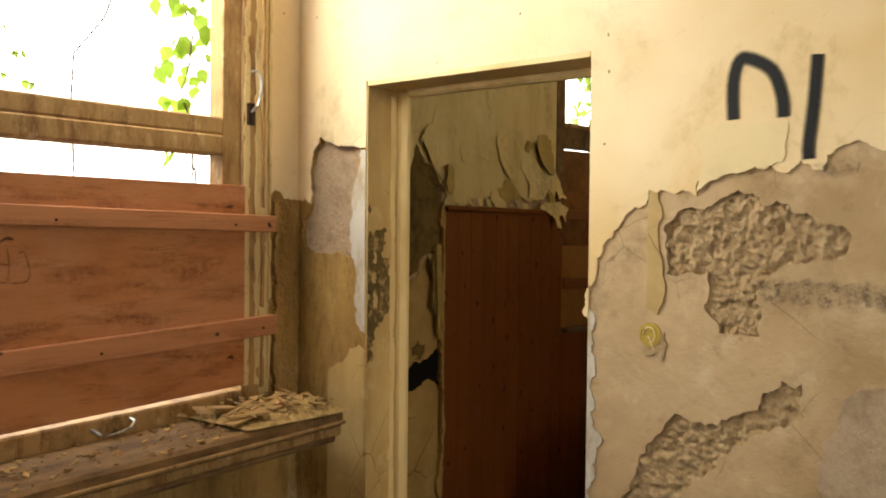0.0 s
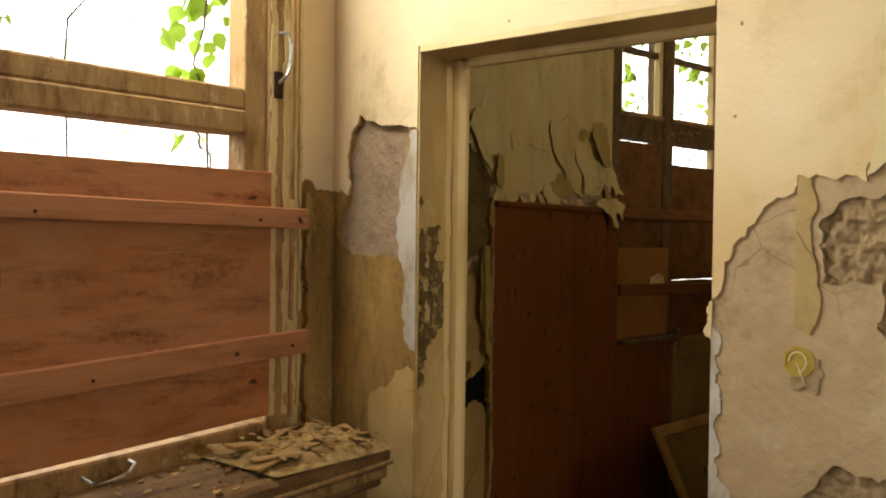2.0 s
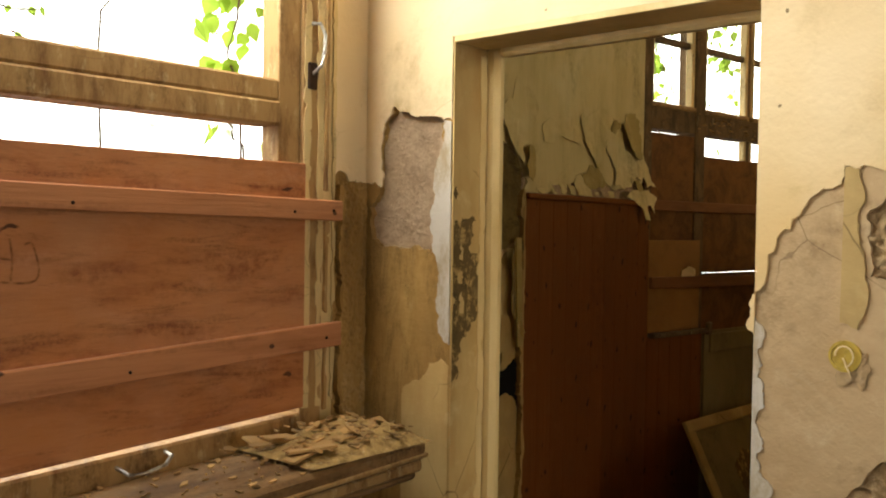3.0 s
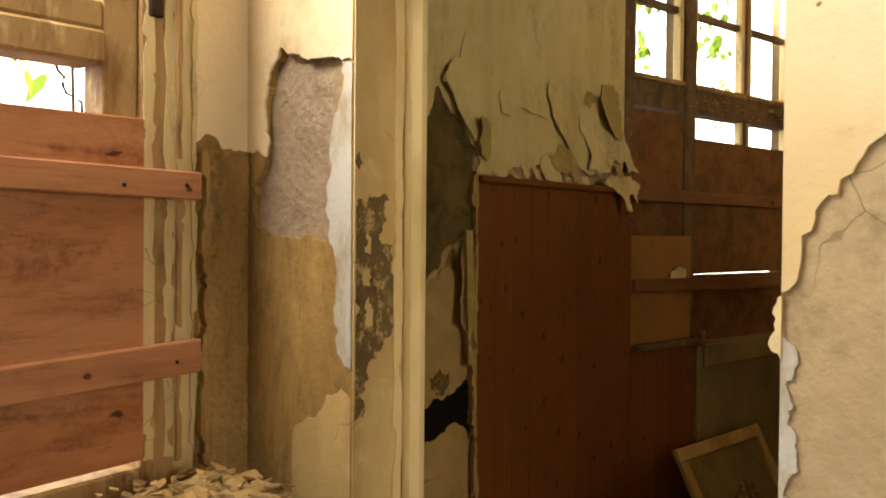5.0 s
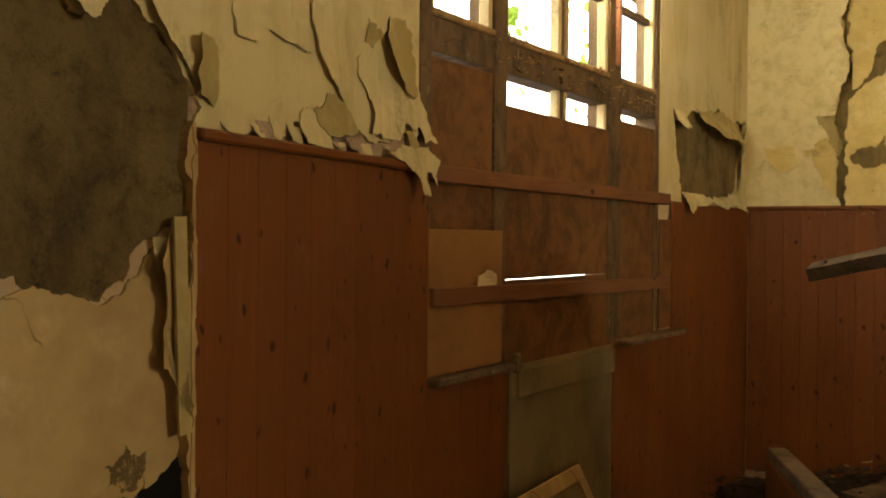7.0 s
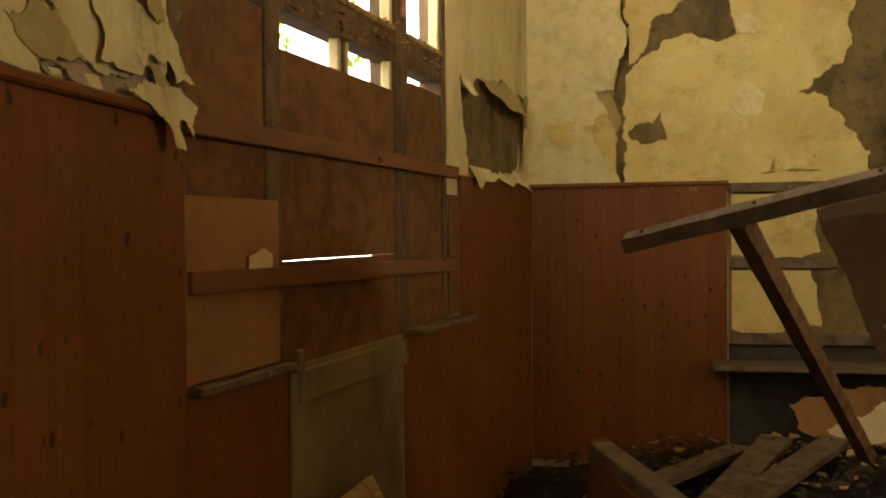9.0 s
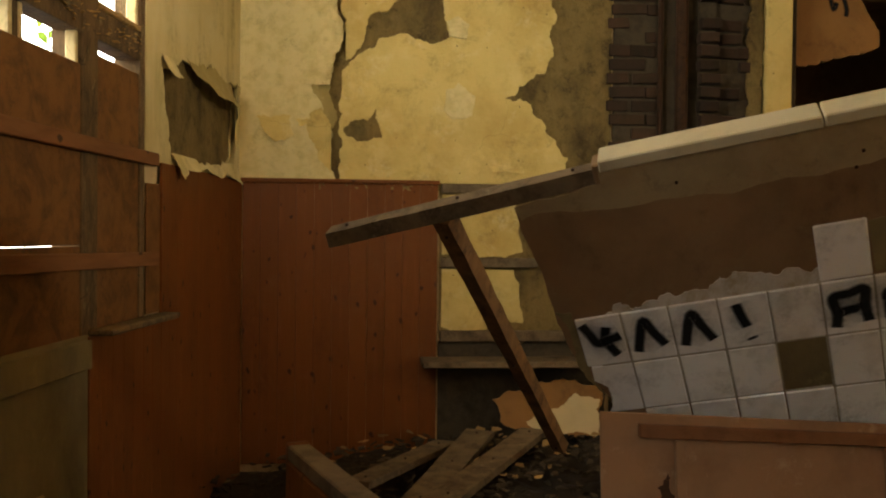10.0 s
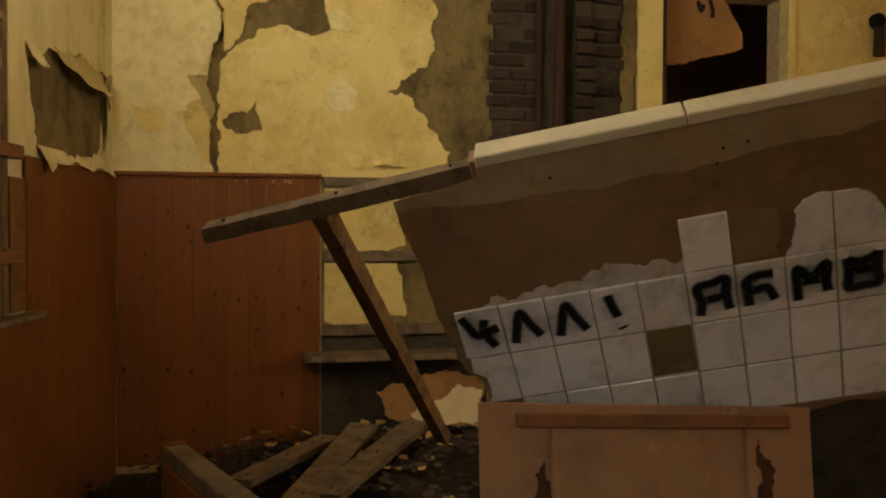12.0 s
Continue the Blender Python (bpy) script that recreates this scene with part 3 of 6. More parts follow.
MIST.link(MIST.math("MULTIPLY", MIST.math("MULTIPLY", att.outputs["Fac"], MIST.ramp(MIST.noise(160, 4, 0.7), 0.3, 0.7)), 0.4), MIST.b.inputs["Alpha"])
PALE = Mat("pale_paper", rgb("d9c494"), 0.8)
PALE.over(rgb("c7b184"), PALE.ramp(PALE.noise(8, 6, 0.65), 0.5, 0.75), 0.6).relief(PALE.noise(30, 5, 0.6), 0.002)
WHITE = Mat("white_filler", rgb("c6beae"), 0.8)
WHITE.over(rgb("a08c68"), WHITE.ramp(WHITE.noise(12, 7, 0.7, (1, 1, 0.5)), 0.45, 0.62), 0.85).relief(WHITE.noise(40, 6, 0.7), 0.004)
JAMB = Mat("ochre_jamb_paint", rgb("cdb074"), 0.75)
JAMB.over(rgb("a98448"), JAMB.ramp(JAMB.noise(5, 6, 0.6, (1, 1, 0.4)), 0.45, 0.68), 0.8)
JAMB.over(rgb("e0cd98"), JAMB.ramp(JAMB.noise(8, 6, 0.7, offset=5), 0.56, 0.72), 0.6)
JAMB.cracks(rgb("6a5028"), 5, 0.008, 0.8)
JAMB.relief(JAMB.noise(14, 8, 0.65), 0.005).relief(JAMB.noise(90, 4, 0.6), 0.001)
JAMB2 = Mat("cream_bead_paint", rgb("d9c088"), 0.6)
JAMB2.over(rgb("b0904e"), JAMB2.ramp(JAMB2.noise(6, 6, 0.6, (1, 1, 0.3)), 0.48, 0.7), 0.7).relief(JAMB2.noise(30, 6, 0.6), 0.002)
CRACKED = Mat("cracked_tan_coat", rgb("b79c66"), 0.8)
CRACKED.over(rgb("8f7242"), CRACKED.ramp(CRACKED.noise(4, 6, 0.6), 0.45, 0.7), 0.7)
CRACKED.over(rgb("cfba88"), CRACKED.ramp(CRACKED.noise(7, 6, 0.65, offset=4), 0.55, 0.72), 0.6)
CRACKED.cracks(rgb("3c2d18"), 4.5, 0.012, 0.9).relief(CRACKED.noise(12, 7, 0.6), 0.006)
BEIGE = Mat("beige_crumbled_plaster", rgb("bda484"), 0.95)
BEIGE.over(rgb("8f7658"), BEIGE.ramp(BEIGE.noise(12, 7, 0.7), 0.46, 0.68), 0.8).relief(BEIGE.noise(60, 7, 0.75), 0.012)
MOULD = Mat("dark_mould", rgb("66532f"), 0.9)
MOULD.over(rgb("8a744a"), MOULD.ramp(MOULD.noise(20, 6, 0.7), 0.52, 0.66), 0.8)
MOULD.over(rgb("3c321e"), MOULD.ramp(MOULD.noise(12, 5, 0.7, offset=3), 0.52, 0.66), 0.7)
MOULD.over(rgb("bf9f62"), MOULD.ramp(MOULD.noise(26, 9, 0.8, (1, 1, 0.7), offset=12), 0.52, 0.58), 0.8)
MOULD.relief(MOULD.noise(40, 6, 0.7), 0.003)
SOOT = Mat("dark_damp_plaster", rgb("97804c"), 0.95)
SOOT.over(rgb("4e4128"), SOOT.ramp(SOOT.noise(4, 7, 0.65, (1, 1, 0.6)), 0.44, 0.66), 0.8)
SOOT.over(rgb("a08a5a"), SOOT.ramp(SOOT.noise(9, 7, 0.7, offset=4), 0.56, 0.74), 0.6)
SOOT.grime(rgb("9a8455"), 9, 0.5, 0.54, 0.66, offset=61)
SOOT.grime(rgb("2c2416"), 14, 0.7, 0.5, 0.64, offset=83)
SOOT.over(rgb("2a2214"), SOOT.ramp(SOOT.noise(110, 4, 0.7, offset=31), 0.56, 0.66), 0.3)
SOOT.relief(SOOT.noise(38, 8, 0.75), 0.03).relief(SOOT.noise(90, 4, 0.7), 0.004)
PAPER = Mat("cream_wallpaper", rgb("d2c088"), 0.8)
PAPER.over(rgb("a8955c"), PAPER.ramp(PAPER.noise(7, 6, 0.6, (1, 1, 0.2)), 0.48, 0.72), 0.7)
PAPER.over(rgb("ded3a6"), PAPER.ramp(PAPER.noise(3, 5, 0.6, offset=6), 0.5, 0.72), 0.6)
PAPER.over(rgb("6f6038"), PAPER.ramp(PAPER.noise(22, 5, 0.6, (1, 1, 0.12), offset=8), 0.66, 0.78), 0.6)
PAPER.grime(rgb("75643a"), 5, 0.55, stretch=(1, 1, 0.4))
PAPER.relief(PAPER.noise(14, 6, 0.6, (1, 1, 0.3)), 0.004)
YELLOW = Mat("yellowed_plaster", rgb("d3bb72"), 0.8)
YELLOW.over(rgb("b3944c"), YELLOW.ramp(YELLOW.noise(3, 6, 0.65), 0.45, 0.7), 0.75)
YELLOW.over(rgb("e2d196"), YELLOW.ramp(YELLOW.noise(5, 6, 0.6, offset=5), 0.55, 0.75), 0.6)
YELLOW.over(rgb("7c6230"), YELLOW.ramp(YELLOW.noise(16, 6, 0.7, offset=9), 0.66, 0.78), 0.6)
YELLOW.grime(rgb("7a6030"), 4, 0.55)
YELLOW.grime(rgb("e8dcae"), 5, 0.5, 0.55, 0.68, offset=57)
YELLOW.cracks(rgb("5a4420"), 2.5, 0.005, 0.25)
YELLOW.knots(rgb("5a4626"), 6, 0.03, (1, 1, 1), 0.3)
YELLOW.relief(YELLOW.noise(9, 7, 0.65), 0.008).relief(YELLOW.noise(80, 4, 0.6), 0.0012)
BRICK = Mat("sooty_brick", rgb("4a3526"), 0.9)
BRICK.over(rgb("3c3020"), BRICK.ramp(BRICK.noise(12, 6, 0.7), 0.42, 0.62), 0.85)
BRICK.relief(BRICK.noise(50, 6, 0.7), 0.005).piece(0.4, 0.95)
# Mortar colour, used as well to paint darkness below the shelf and the tiles.
MORTAR_SHADE = Mat("dark_mortar_shade", rgb("4a4030"), 0.95)
MORTAR_SHADE.over(rgb("2c261c"), MORTAR_SHADE.ramp(MORTAR_SHADE.noise(10, 6, 0.7), 0.45, 0.65), 0.8).relief(MORTAR_SHADE.noise(40, 6, 0.7), 0.008)
RUST = Mat("rusty_iron", rgb("46301f"), 0.75, 0.5)
RUST.over(rgb("2c2018"), RUST.ramp(RUST.noise(30, 6, 0.7), 0.45, 0.62), 0.8).relief(RUST.noise(60, 5, 0.7), 0.003)
BRASS = Mat("yellow_plastic", rgb("b59a3c"), 0.45)
BRASS.over(rgb("6e5a20"), BRASS.ramp(BRASS.noise(60, 4, 0.6), 0.5, 0.7), 0.6)
METAL = Mat("dull_metal", rgb("a9a59b"), 0.4, 0.8)
METAL.over(rgb("5e4a34"), METAL.ramp(METAL.noise(60, 5, 0.6), 0.52, 0.66), 0.7)
GREYW = Mat("grey_old_timber", rgb("746248"), 0.8)
GREYW.over(rgb("4c3e2a"), GREYW.ramp(GREYW.noise(12, 6, 0.6, (1, 1, 1), 0.4), 0.44, 0.66), 0.8)
GREYW.over(rgb("b3a484"), GREYW.ramp(GREYW.noise(22, 6, 0.7, (1, 1, 1), offset=4), 0.6, 0.72), 0.6)
GREYW.grime(rgb("2e2417"), 9, 0.75, 0.48, 0.62)
GREYW.relief(GREYW.noise(50, 6, 0.7), 0.003)
LEAF = Mat("leaf", rgb("a3c24a"), 0.5)
LEAF.island(0.6, 1.4)
thin, both = LEAF.t.nodes.new("ShaderNodeBsdfTranslucent"), LEAF.t.nodes.new("ShaderNodeMixShader")
both.inputs[0].default_value = 0.6
LEAF.link(LEAF.col, thin.inputs["Color"])
LEAF.link(LEAF.b.outputs[0], both.inputs[1])
LEAF.link(thin.outputs[0], both.inputs[2])
LEAF.link(both.outputs[0], LEAF.t.nodes["Material Output"].inputs["Surface"])
STRUT = Mat("split_brown_timber", rgb("86623c"), 0.8)
STRUT.over(rgb("5a3f24"), STRUT.ramp(STRUT.noise(14, 6, 0.65, (1, 1, 0.4), 0.4), 0.45, 0.66), 0.8)
STRUT.grime(rgb("2c2014"), 11, 0.7, 0.5, 0.62)
STRUT.relief(STRUT.noise(45, 6, 0.7), 0.004)
TWIG = Mat("twig", rgb("5a4a38"), 0.8)
DARK = Mat("flat_black", rgb("0c0a08"), 0.95)
SOCKET = Mat("ivory_plastic", rgb("b9b29c"), 0.4)
CUTBRD = Mat("pinkish_board", rgb("9a7452"), 0.7)
CUTBRD.over(rgb("6d4f34"), CUTBRD.ramp(CUTBRD.noise(4, 6, 0.65), 0.45, 0.7), 0.7)
CUTBRD.over(rgb("c9ad88"), CUTBRD.ramp(CUTBRD.noise(9, 6, 0.7, offset=3), 0.58, 0.72), 0.5).relief(CUTBRD.noise(60, 5, 0.6), 0.001)
CAPW = Mat("cream_capping", rgb("c4b794"), 0.65)
CAPW.over(rgb("94866a"), CAPW.ramp(CAPW.noise(6, 6, 0.65), 0.48, 0.72), 0.6)
CAPW.relief(CAPW.noise(40, 5, 0.6), 0.001)
GROUT = Mat("dirty_grout", rgb("a39b88"), 0.9)
GROUT.over(rgb("6d6350"), GROUT.ramp(GROUT.noise(9, 6, 0.7), 0.48, 0.68), 0.8)
DAMP = Mat("dark_damp_wood", rgb("4a2f1c"), 0.85)
DAMP.over(rgb("2c1a0e"), DAMP.ramp(DAMP.noise(14, 6, 0.7), 0.45, 0.65), 0.7)
BANDP = Mat("dull_band_paint", rgb("a08a64"), 0.7)
BANDP.over(rgb("7d6846"), BANDP.ramp(BANDP.noise(5, 6, 0.65), 0.46, 0.7), 0.7)
BANDP.grime(rgb("5c4a30"), 9, 0.5).relief(BANDP.noise(40, 5, 0.6), 0.002)
GLASS = bpy.data.materials.new("dusty_glass")
GLASS.use_nodes = True
gt = GLASS.node_tree
gt.nodes.clear()
clear, shine, dust = gt.nodes.new("ShaderNodeBsdfTransparent"), gt.nodes.new("ShaderNodeBsdfGlossy"), gt.nodes.new("ShaderNodeBsdfDiffuse")
shine.inputs["Roughness"].default_value = 0.05
dust.inputs["Color"].default_value = (0.5, 0.47, 0.4, 1)
gm, gm2, gout = gt.nodes.new("ShaderNodeMixShader"), gt.nodes.new("ShaderNodeMixShader"), gt.nodes.new("ShaderNodeOutputMaterial")
gm.inputs[0].default_value, gm2.inputs[0].default_value = 0.05, 0.12
gt.links.new(clear.outputs[0], gm.inputs[1])
gt.links.new(shine.outputs[0], gm.inputs[2])
gt.links.new(gm.outputs[0], gm2.inputs[1])
gt.links.new(dust.outputs[0], gm2.inputs[2])
gt.links.new(gm2.outputs[0], gout.inputs[0])


TATTER = Mat("torn_cream_paper", rgb("d8c78e"), 0.8)
TATTER.over(rgb("bba768"), TATTER.ramp(TATTER.noise(14, 6, 0.65), 0.46, 0.7), 0.7)
TATTER.grime(rgb("8a7848"), 9, 0.5).relief(TATTER.noise(40, 5, 0.6), 0.002)
CHIP = Mat("plaster_chips", rgb("b4905a"), 0.9)
CHIP.island(0.45, 1.25).relief(CHIP.noise(60, 5, 0.6), 0.002)


def on_door(u, d, z):
    return (1.566 + d, u, z)


def on_deep(u, d, z):
    return (1.588 + d, u, z)


def on_near(u, d, z):
    return (u, 3.066 + d, z)


def on_wall2(u, d, z):
    return (u, WY + 0.012 + d, z)


def on_jamb(u, d, z):
    return (u, 2.735 + d, z)


wall_door = bpy.data.objects["wall_door"]
UPPER = [(3.066, HIGH - 0.002), (3.0661, 1.598), (3.029, 1.608), (3.0, 1.587), (2.991, 1.626), (3.005, 1.705), (2.992, 1.763), (2.955, 1.815), (2.91, 1.795), (2.841, 1.777), (2.791, 1.775), (2.737, 1.76), (2.7371, 1.982),
         (1.903, 1.982), (1.903, 1.26), (1.89, 1.36), (1.86, 1.45), (1.81, 1.52), (1.735, 1.57), (1.73, 1.605), (1.60, 1.59), (1.59, 1.63), (1.45, 1.65),
         (1.35, 1.665), (1.30, 1.64), (1.27, 1.69), (1.17, 1.68), (0.6, 1.72), (-0.6, 1.62), (-3.19, 1.6), (-3.195, HIGH - 0.002)]
ROUGH_A = [(1.69, 1.51), (1.62, 1.56), (1.50, 1.60), (1.37, 1.55), (1.24, 1.50), (1.25, 1.45), (1.39, 1.42), (1.45, 1.35), (1.44, 1.25), (1.54, 1.252), (1.58, 1.32), (1.57, 1.40), (1.68, 1.392)]
ROUGH_B = [(1.77, 0.85), (1.70, 0.98), (1.64, 1.04), (1.57, 1.02), (1.44, 1.08), (1.43, 1.12), (1.34, 1.15), (1.33, 1.07), (1.50, 0.98), (1.58, 0.89), (1.64, 0.83), (1.66, 0.7), (1.80, 0.66)]
part("under_plaster", coat([(1.905, 0.02), (1.904, 1.80), (-3.194, 1.805), (-3.193, 0.021)], on_deep, 0.022, holes=(ROUGH_A, ROUGH_B), seed=3), TAN, wall_door, "smooth tan under-plaster, damp-stained")
part("damp_plaster", coat([(3.066, 0.02), (3.065, 1.83), (2.735, 1.832), (2.736, 0.021)], on_deep, 0.022, holes=([(3.01, 1.57), (3.012, 1.70), (2.995, 1.77), (2.955, 1.822), (2.90, 1.80), (2.80, 1.785), (2.765, 1.77), (2.77, 1.5), (2.812, 1.40), (2.871, 1.425), (2.961, 1.42), (3.04, 1.44), (3.05, 1.53)],), seed=5), OCHRE, wall_door, "ochre damp-stained plaster")
part("paint_coat", coat(UPPER, on_door, 0.006, seed=2), CREAM, wall_door, "cream paint coat with a ragged torn edge")
part("render_patch", crust(1.2, 1.74, 1.22, 1.63, on_deep, 0.021, 0.004, seed=2, grain=1.5), ROUGH, wall_door, "coarse bare render", smooth=True)
part("render_patch", crust(1.3, 1.84, 0.62, 1.18, on_deep, 0.021, 0.0045, seed=4, grain=1.5), ROUGH, wall_door, "coarse bare render", smooth=True)
part("render_patch", crust(2.74, 3.06, 1.39, 1.83, on_deep, 0.006, 0.003, seed=6, grain=1.8), BEIGE, wall_door, "pale crumbling plaster", smooth=True)
part("pale_patch", coat([(1.61, 1.745), (1.51, 1.76), (1.38, 1.755), (1.39, 1.665), (1.5, 1.64), (1.60, 1.60), (1.58, 1.68)], on_door, 0.009, 0.12, seed=8), PALE, wall_door, "pale cream filler patch")
part("pale_patch", coat([(1.30, 0.94), (1.26, 1.06), (1.22, 1.15), (1.1, 1.18), (0.7, 1.1), (0.6, 0.7), (1.25, 0.72)], on_door, 0.004, seed=9), BEIGE, wall_door, "whitish flaking plaster")
part("edge_filler", coat([(2.738, 1.16), (2.739, 1.755), (2.766, 1.766), (2.774, 1.684), (2.797, 1.619), (2.813, 1.519), (2.803, 1.418), (2.787, 1.385), (2.778, 1.33), (2.785, 1.262), (2.76, 1.175)], on_door, 0.005, 0.2, seed=12), WHITE, wall_door, "white filler along the door edge")
part("pale_patch", coat([(2.738, 0.3), (2.739, 1.10), (2.768, 1.119), (2.809, 1.103), (2.859, 1.051), (2.911, 1.009), (2.91, 0.6), (2.95, 0.31)], on_door, 0.003, 0.2, seed=19), JAMB, wall_door, "paler ochre plaster remnant")
part("chase_strip", coat([(1.733, 1.30), (1.730, 1.602), (1.704, 1.604), (1.700, 1.29)], on_door, 0.005, 0.14, seed=13), CRACKED, wall_door, "pale filled cable chase")
for y0, y1, z0, z1 in ((1.899, 1.905, 0.0, 1.30),):
    part("edge_filler", coat([(1.905, 0.3), (1.904, 1.30), (1.885, 1.25), (1.875, 0.9), (1.89, 0.5)], on_door, 0.004, 0.25, seed=14), WHITE, wall_door, "chipped white door edge")
gr = thing("graffiti", (1.56, 1.42, 1.65), "black sprayed letter strokes on the cream wall paint", "graffiti")
part("letter", stroke([(1.51, 1.77), (1.512, 1.85), (1.50, 1.905), (1.475, 1.913), (1.42, 1.88), (1.395, 1.82), (1.39, 1.768)], lambda u, d, z: (1.5593 + d, u, z), 0.0125), SPRAY, gr)
part("letter", stroke([(1.315, 1.905), (1.322, 1.80), (1.332, 1.70), (1.331, 1.668)], lambda u, d, z: (1.5593 + d, u, z), 0.012), SPRAY, gr)
gr = thing("graffiti", (1.565, 1.3, 1.3), "faded grey remains of sprayed writing on bare plaster", "graffiti")
for k in range(5):
    u = 1.43 - k * 0.062
    part("letter", stroke([(u, 1.385), (u - 0.012, 1.34), (u - 0.022, 1.345), (u - 0.034, 1.385), (u - 0.04, 1.335)][::1 if k % 2 else -1], lambda u, d, z: (1.5655 + d, u, z), 0.011), FAINT, gr)
part("letter", stroke([(1.32, 1.645), (1.29, 1.64), (1.25, 1.65), (1.22, 1.645)], lambda u, d, z: (1.5545 + d, u, z), 0.012), FAINT, gr)


def ring(cx, cz, r0, r1, depth, place, n=24):
    bm = bmesh.new()
    loops = []
    for r, d in ((r1, 0.0), (r1, -depth), (r0, -depth), (r0, 0.03)):
        loops.append([bm.verts.new(place(cx + r * math.cos(2 * math.pi * i / n), d, cz + r * math.sin(2 * math.pi * i / n))) for i in range(n)])
    for a, b in zip(loops, loops[1:]):
        for i in range(n):
            bm.faces.new((a[i], a[(i + 1) % n], b[(i + 1) % n], b[i]))
    return bm


def disc(cx, cz, r, d, place, n=20):
    bm = bmesh.new()
    bm.faces.new([bm.verts.new(place(cx + r * math.cos(2 * math.pi * i / n), d, cz + r * math.sin(2 * math.pi * i / n))) for i in range(n)])
    bmesh.ops.solidify(bm, geom=bm.faces[:], thickness=0.003)
    return bm


def wire(pts, radius, n=6):
    """A round rod through the points."""
    bm = bmesh.new()
    pts = [Vector(p) for p in pts]
    rings = []
    for i, p in enumerate(pts):
        way = (pts[min(i + 1, len(pts) - 1)] - pts[max(i - 1, 0)]).normalized()
        a = way.orthogonal().normalized()
        b = way.cross(a)
        rings.append([bm.verts.new(p + radius * (a * math.cos(2 * math.pi * k / n) + b * math.sin(2 * math.pi * k / n))) for k in range(n)])
    for a, b in zip(rings, rings[1:]):
        s = min(range(n), key=lambda k: (a[0].co - b[k].co).length)
        for k in range(n):
            bm.faces.new((a[k], a[(k + 1) % n], b[(k + 1 + s) % n], b[(k + s) % n]))
    bm.faces.new(rings[0])
    bm.faces.new(rings[-1][::-1])
    return bm


sb = thing("switch_box", (1.56, 1.722, 1.23), "round yellow plastic wall box with loose wires, cover missing", "switch")
part("rim", ring(1.722, 1.235, 0.026, 0.031, 0.005, on_door), BRASS, sb)
part("back", ring(1.722, 1.235, 0.001, 0.0262, 0.003, on_door), BRASS, sb)
part("wire", wire([on_door(1.722 + 0.018 * math.cos(a), -0.006 - 0.002 * a, 1.235 + 0.02 * math.sin(a)) for a in [k * 0.45 for k in range(11)]], 0.0018), PALE, sb)
part("wire", wire([on_door(1.725 - 0.004 * k, -0.008, 1.232 - 0.009 * k + 0.002 * (k % 2)) for k in range(5)], 0.0018), PALE, sb)
part("broken_edge", coat([(1.70, 1.21), (1.682, 1.245), (1.675, 1.21), (1.69, 1.17), (1.735, 1.18), (1.74, 1.20)], on_door, 0.004, 0.25, seed=21), ROUGH, sb)

# doorway jamb, bead and soffit
part("jamb_coat", coat([(1.564, 0.02), (1.563, 1.975), (1.70, 1.976), (1.701, 0.021)], on_jamb, 0.004, seed=22), JAMB, wall_door, "cream paint on the door jamb")
part("jamb_mould", coat([(1.567, 1.47), (1.572, 1.495), (1.597, 1.49), (1.603, 1.504), (1.62, 1.498), (1.648, 1.506), (1.659, 1.495), (1.645, 1.471), (1.639, 1.441), (1.643, 1.406), (1.67, 1.403), (1.676, 1.364), (1.667, 1.322), (1.675, 1.273), (1.681, 1.254), (1.667, 1.225), (1.638, 1.194), (1.607, 1.141), (1.59, 1.10), (1.567, 1.06), (1.5675, 1.25), (1.58, 1.28), (1.568, 1.30)],
     on_jamb, 0.0052, 0.35, holes=([(1.594, 1.291), (1.607, 1.302), (1.617, 1.276), (1.614, 1.238), (1.598, 1.244)], [(1.585, 1.345), (1.60, 1.36), (1.612, 1.34), (1.606, 1.322), (1.588, 1.325)], [(1.59, 1.40), (1.60, 1.43), (1.61, 1.42), (1.608, 1.385)]), seed=25, fine=0.004), MOULD, wall_door, "dark mouldy plaster where the jamb paint has gone")
part("jamb_edge", chipped(lambda u, d, z: on_jamb(u, d - 0.004, z), 1.672, 1.701, 0.1, 1.94, 0.0025, 0.006, 27, 0.05), JAMB2, wall_door, "thick paint ridge beside the bead")
part("jamb_mould", coat([(1.566, 1.57), (1.575, 1.585), (1.585, 1.565), (1.575, 1.55)], on_jamb, 0.006, 0.3, seed=24), MOULD, wall_door, "small hole in the jamb")
part("soffit_coat", box(1.5612, 1.70, 1.906, 2.734, 1.966, 1.988, 0.002), JAMB2, wall_door, "cream painted underside of the lintel")
tr = thing("door_lining", (1.72, 2.3, 0), "cream painted rounded wooden bead lining the doorway", "door frame")
part("upright", box(1.702, 1.745, 2.695, 2.745, 0, 1.975, 0.014), JAMB2, tr)
part("upright", box(1.702, 1.745, 1.895, 1.935, 0, 1.975, 0.012), WHITE, tr)
part("head", box(1.702, 1.745, 1.935, 2.695, 1.945, 1.975, 0.010), JAMB2, tr)

# near window wall coats and fittings
near = bpy.data.objects["wall_window_near"]
part("paint_coat", coat([(1.336, HIGH - 0.002), (1.3365, 1.60), (1.40, 1.55), (1.433, 1.613), (1.467, 1.628), (1.517, 1.606), (1.525, 1.591), (1.559, 1.60), (1.5595, HIGH - 0.003)], on_near, 0.006, seed=31), CREAM, near, "cream paint coat torn along its lower edge")
part("render_patch", crust(1.405, 1.56, 0.9, 1.6, on_near, 0.014, 0.0035, seed=7, grain=2.0), OCHRE, near, "crumbling ochre plaster", smooth=True)
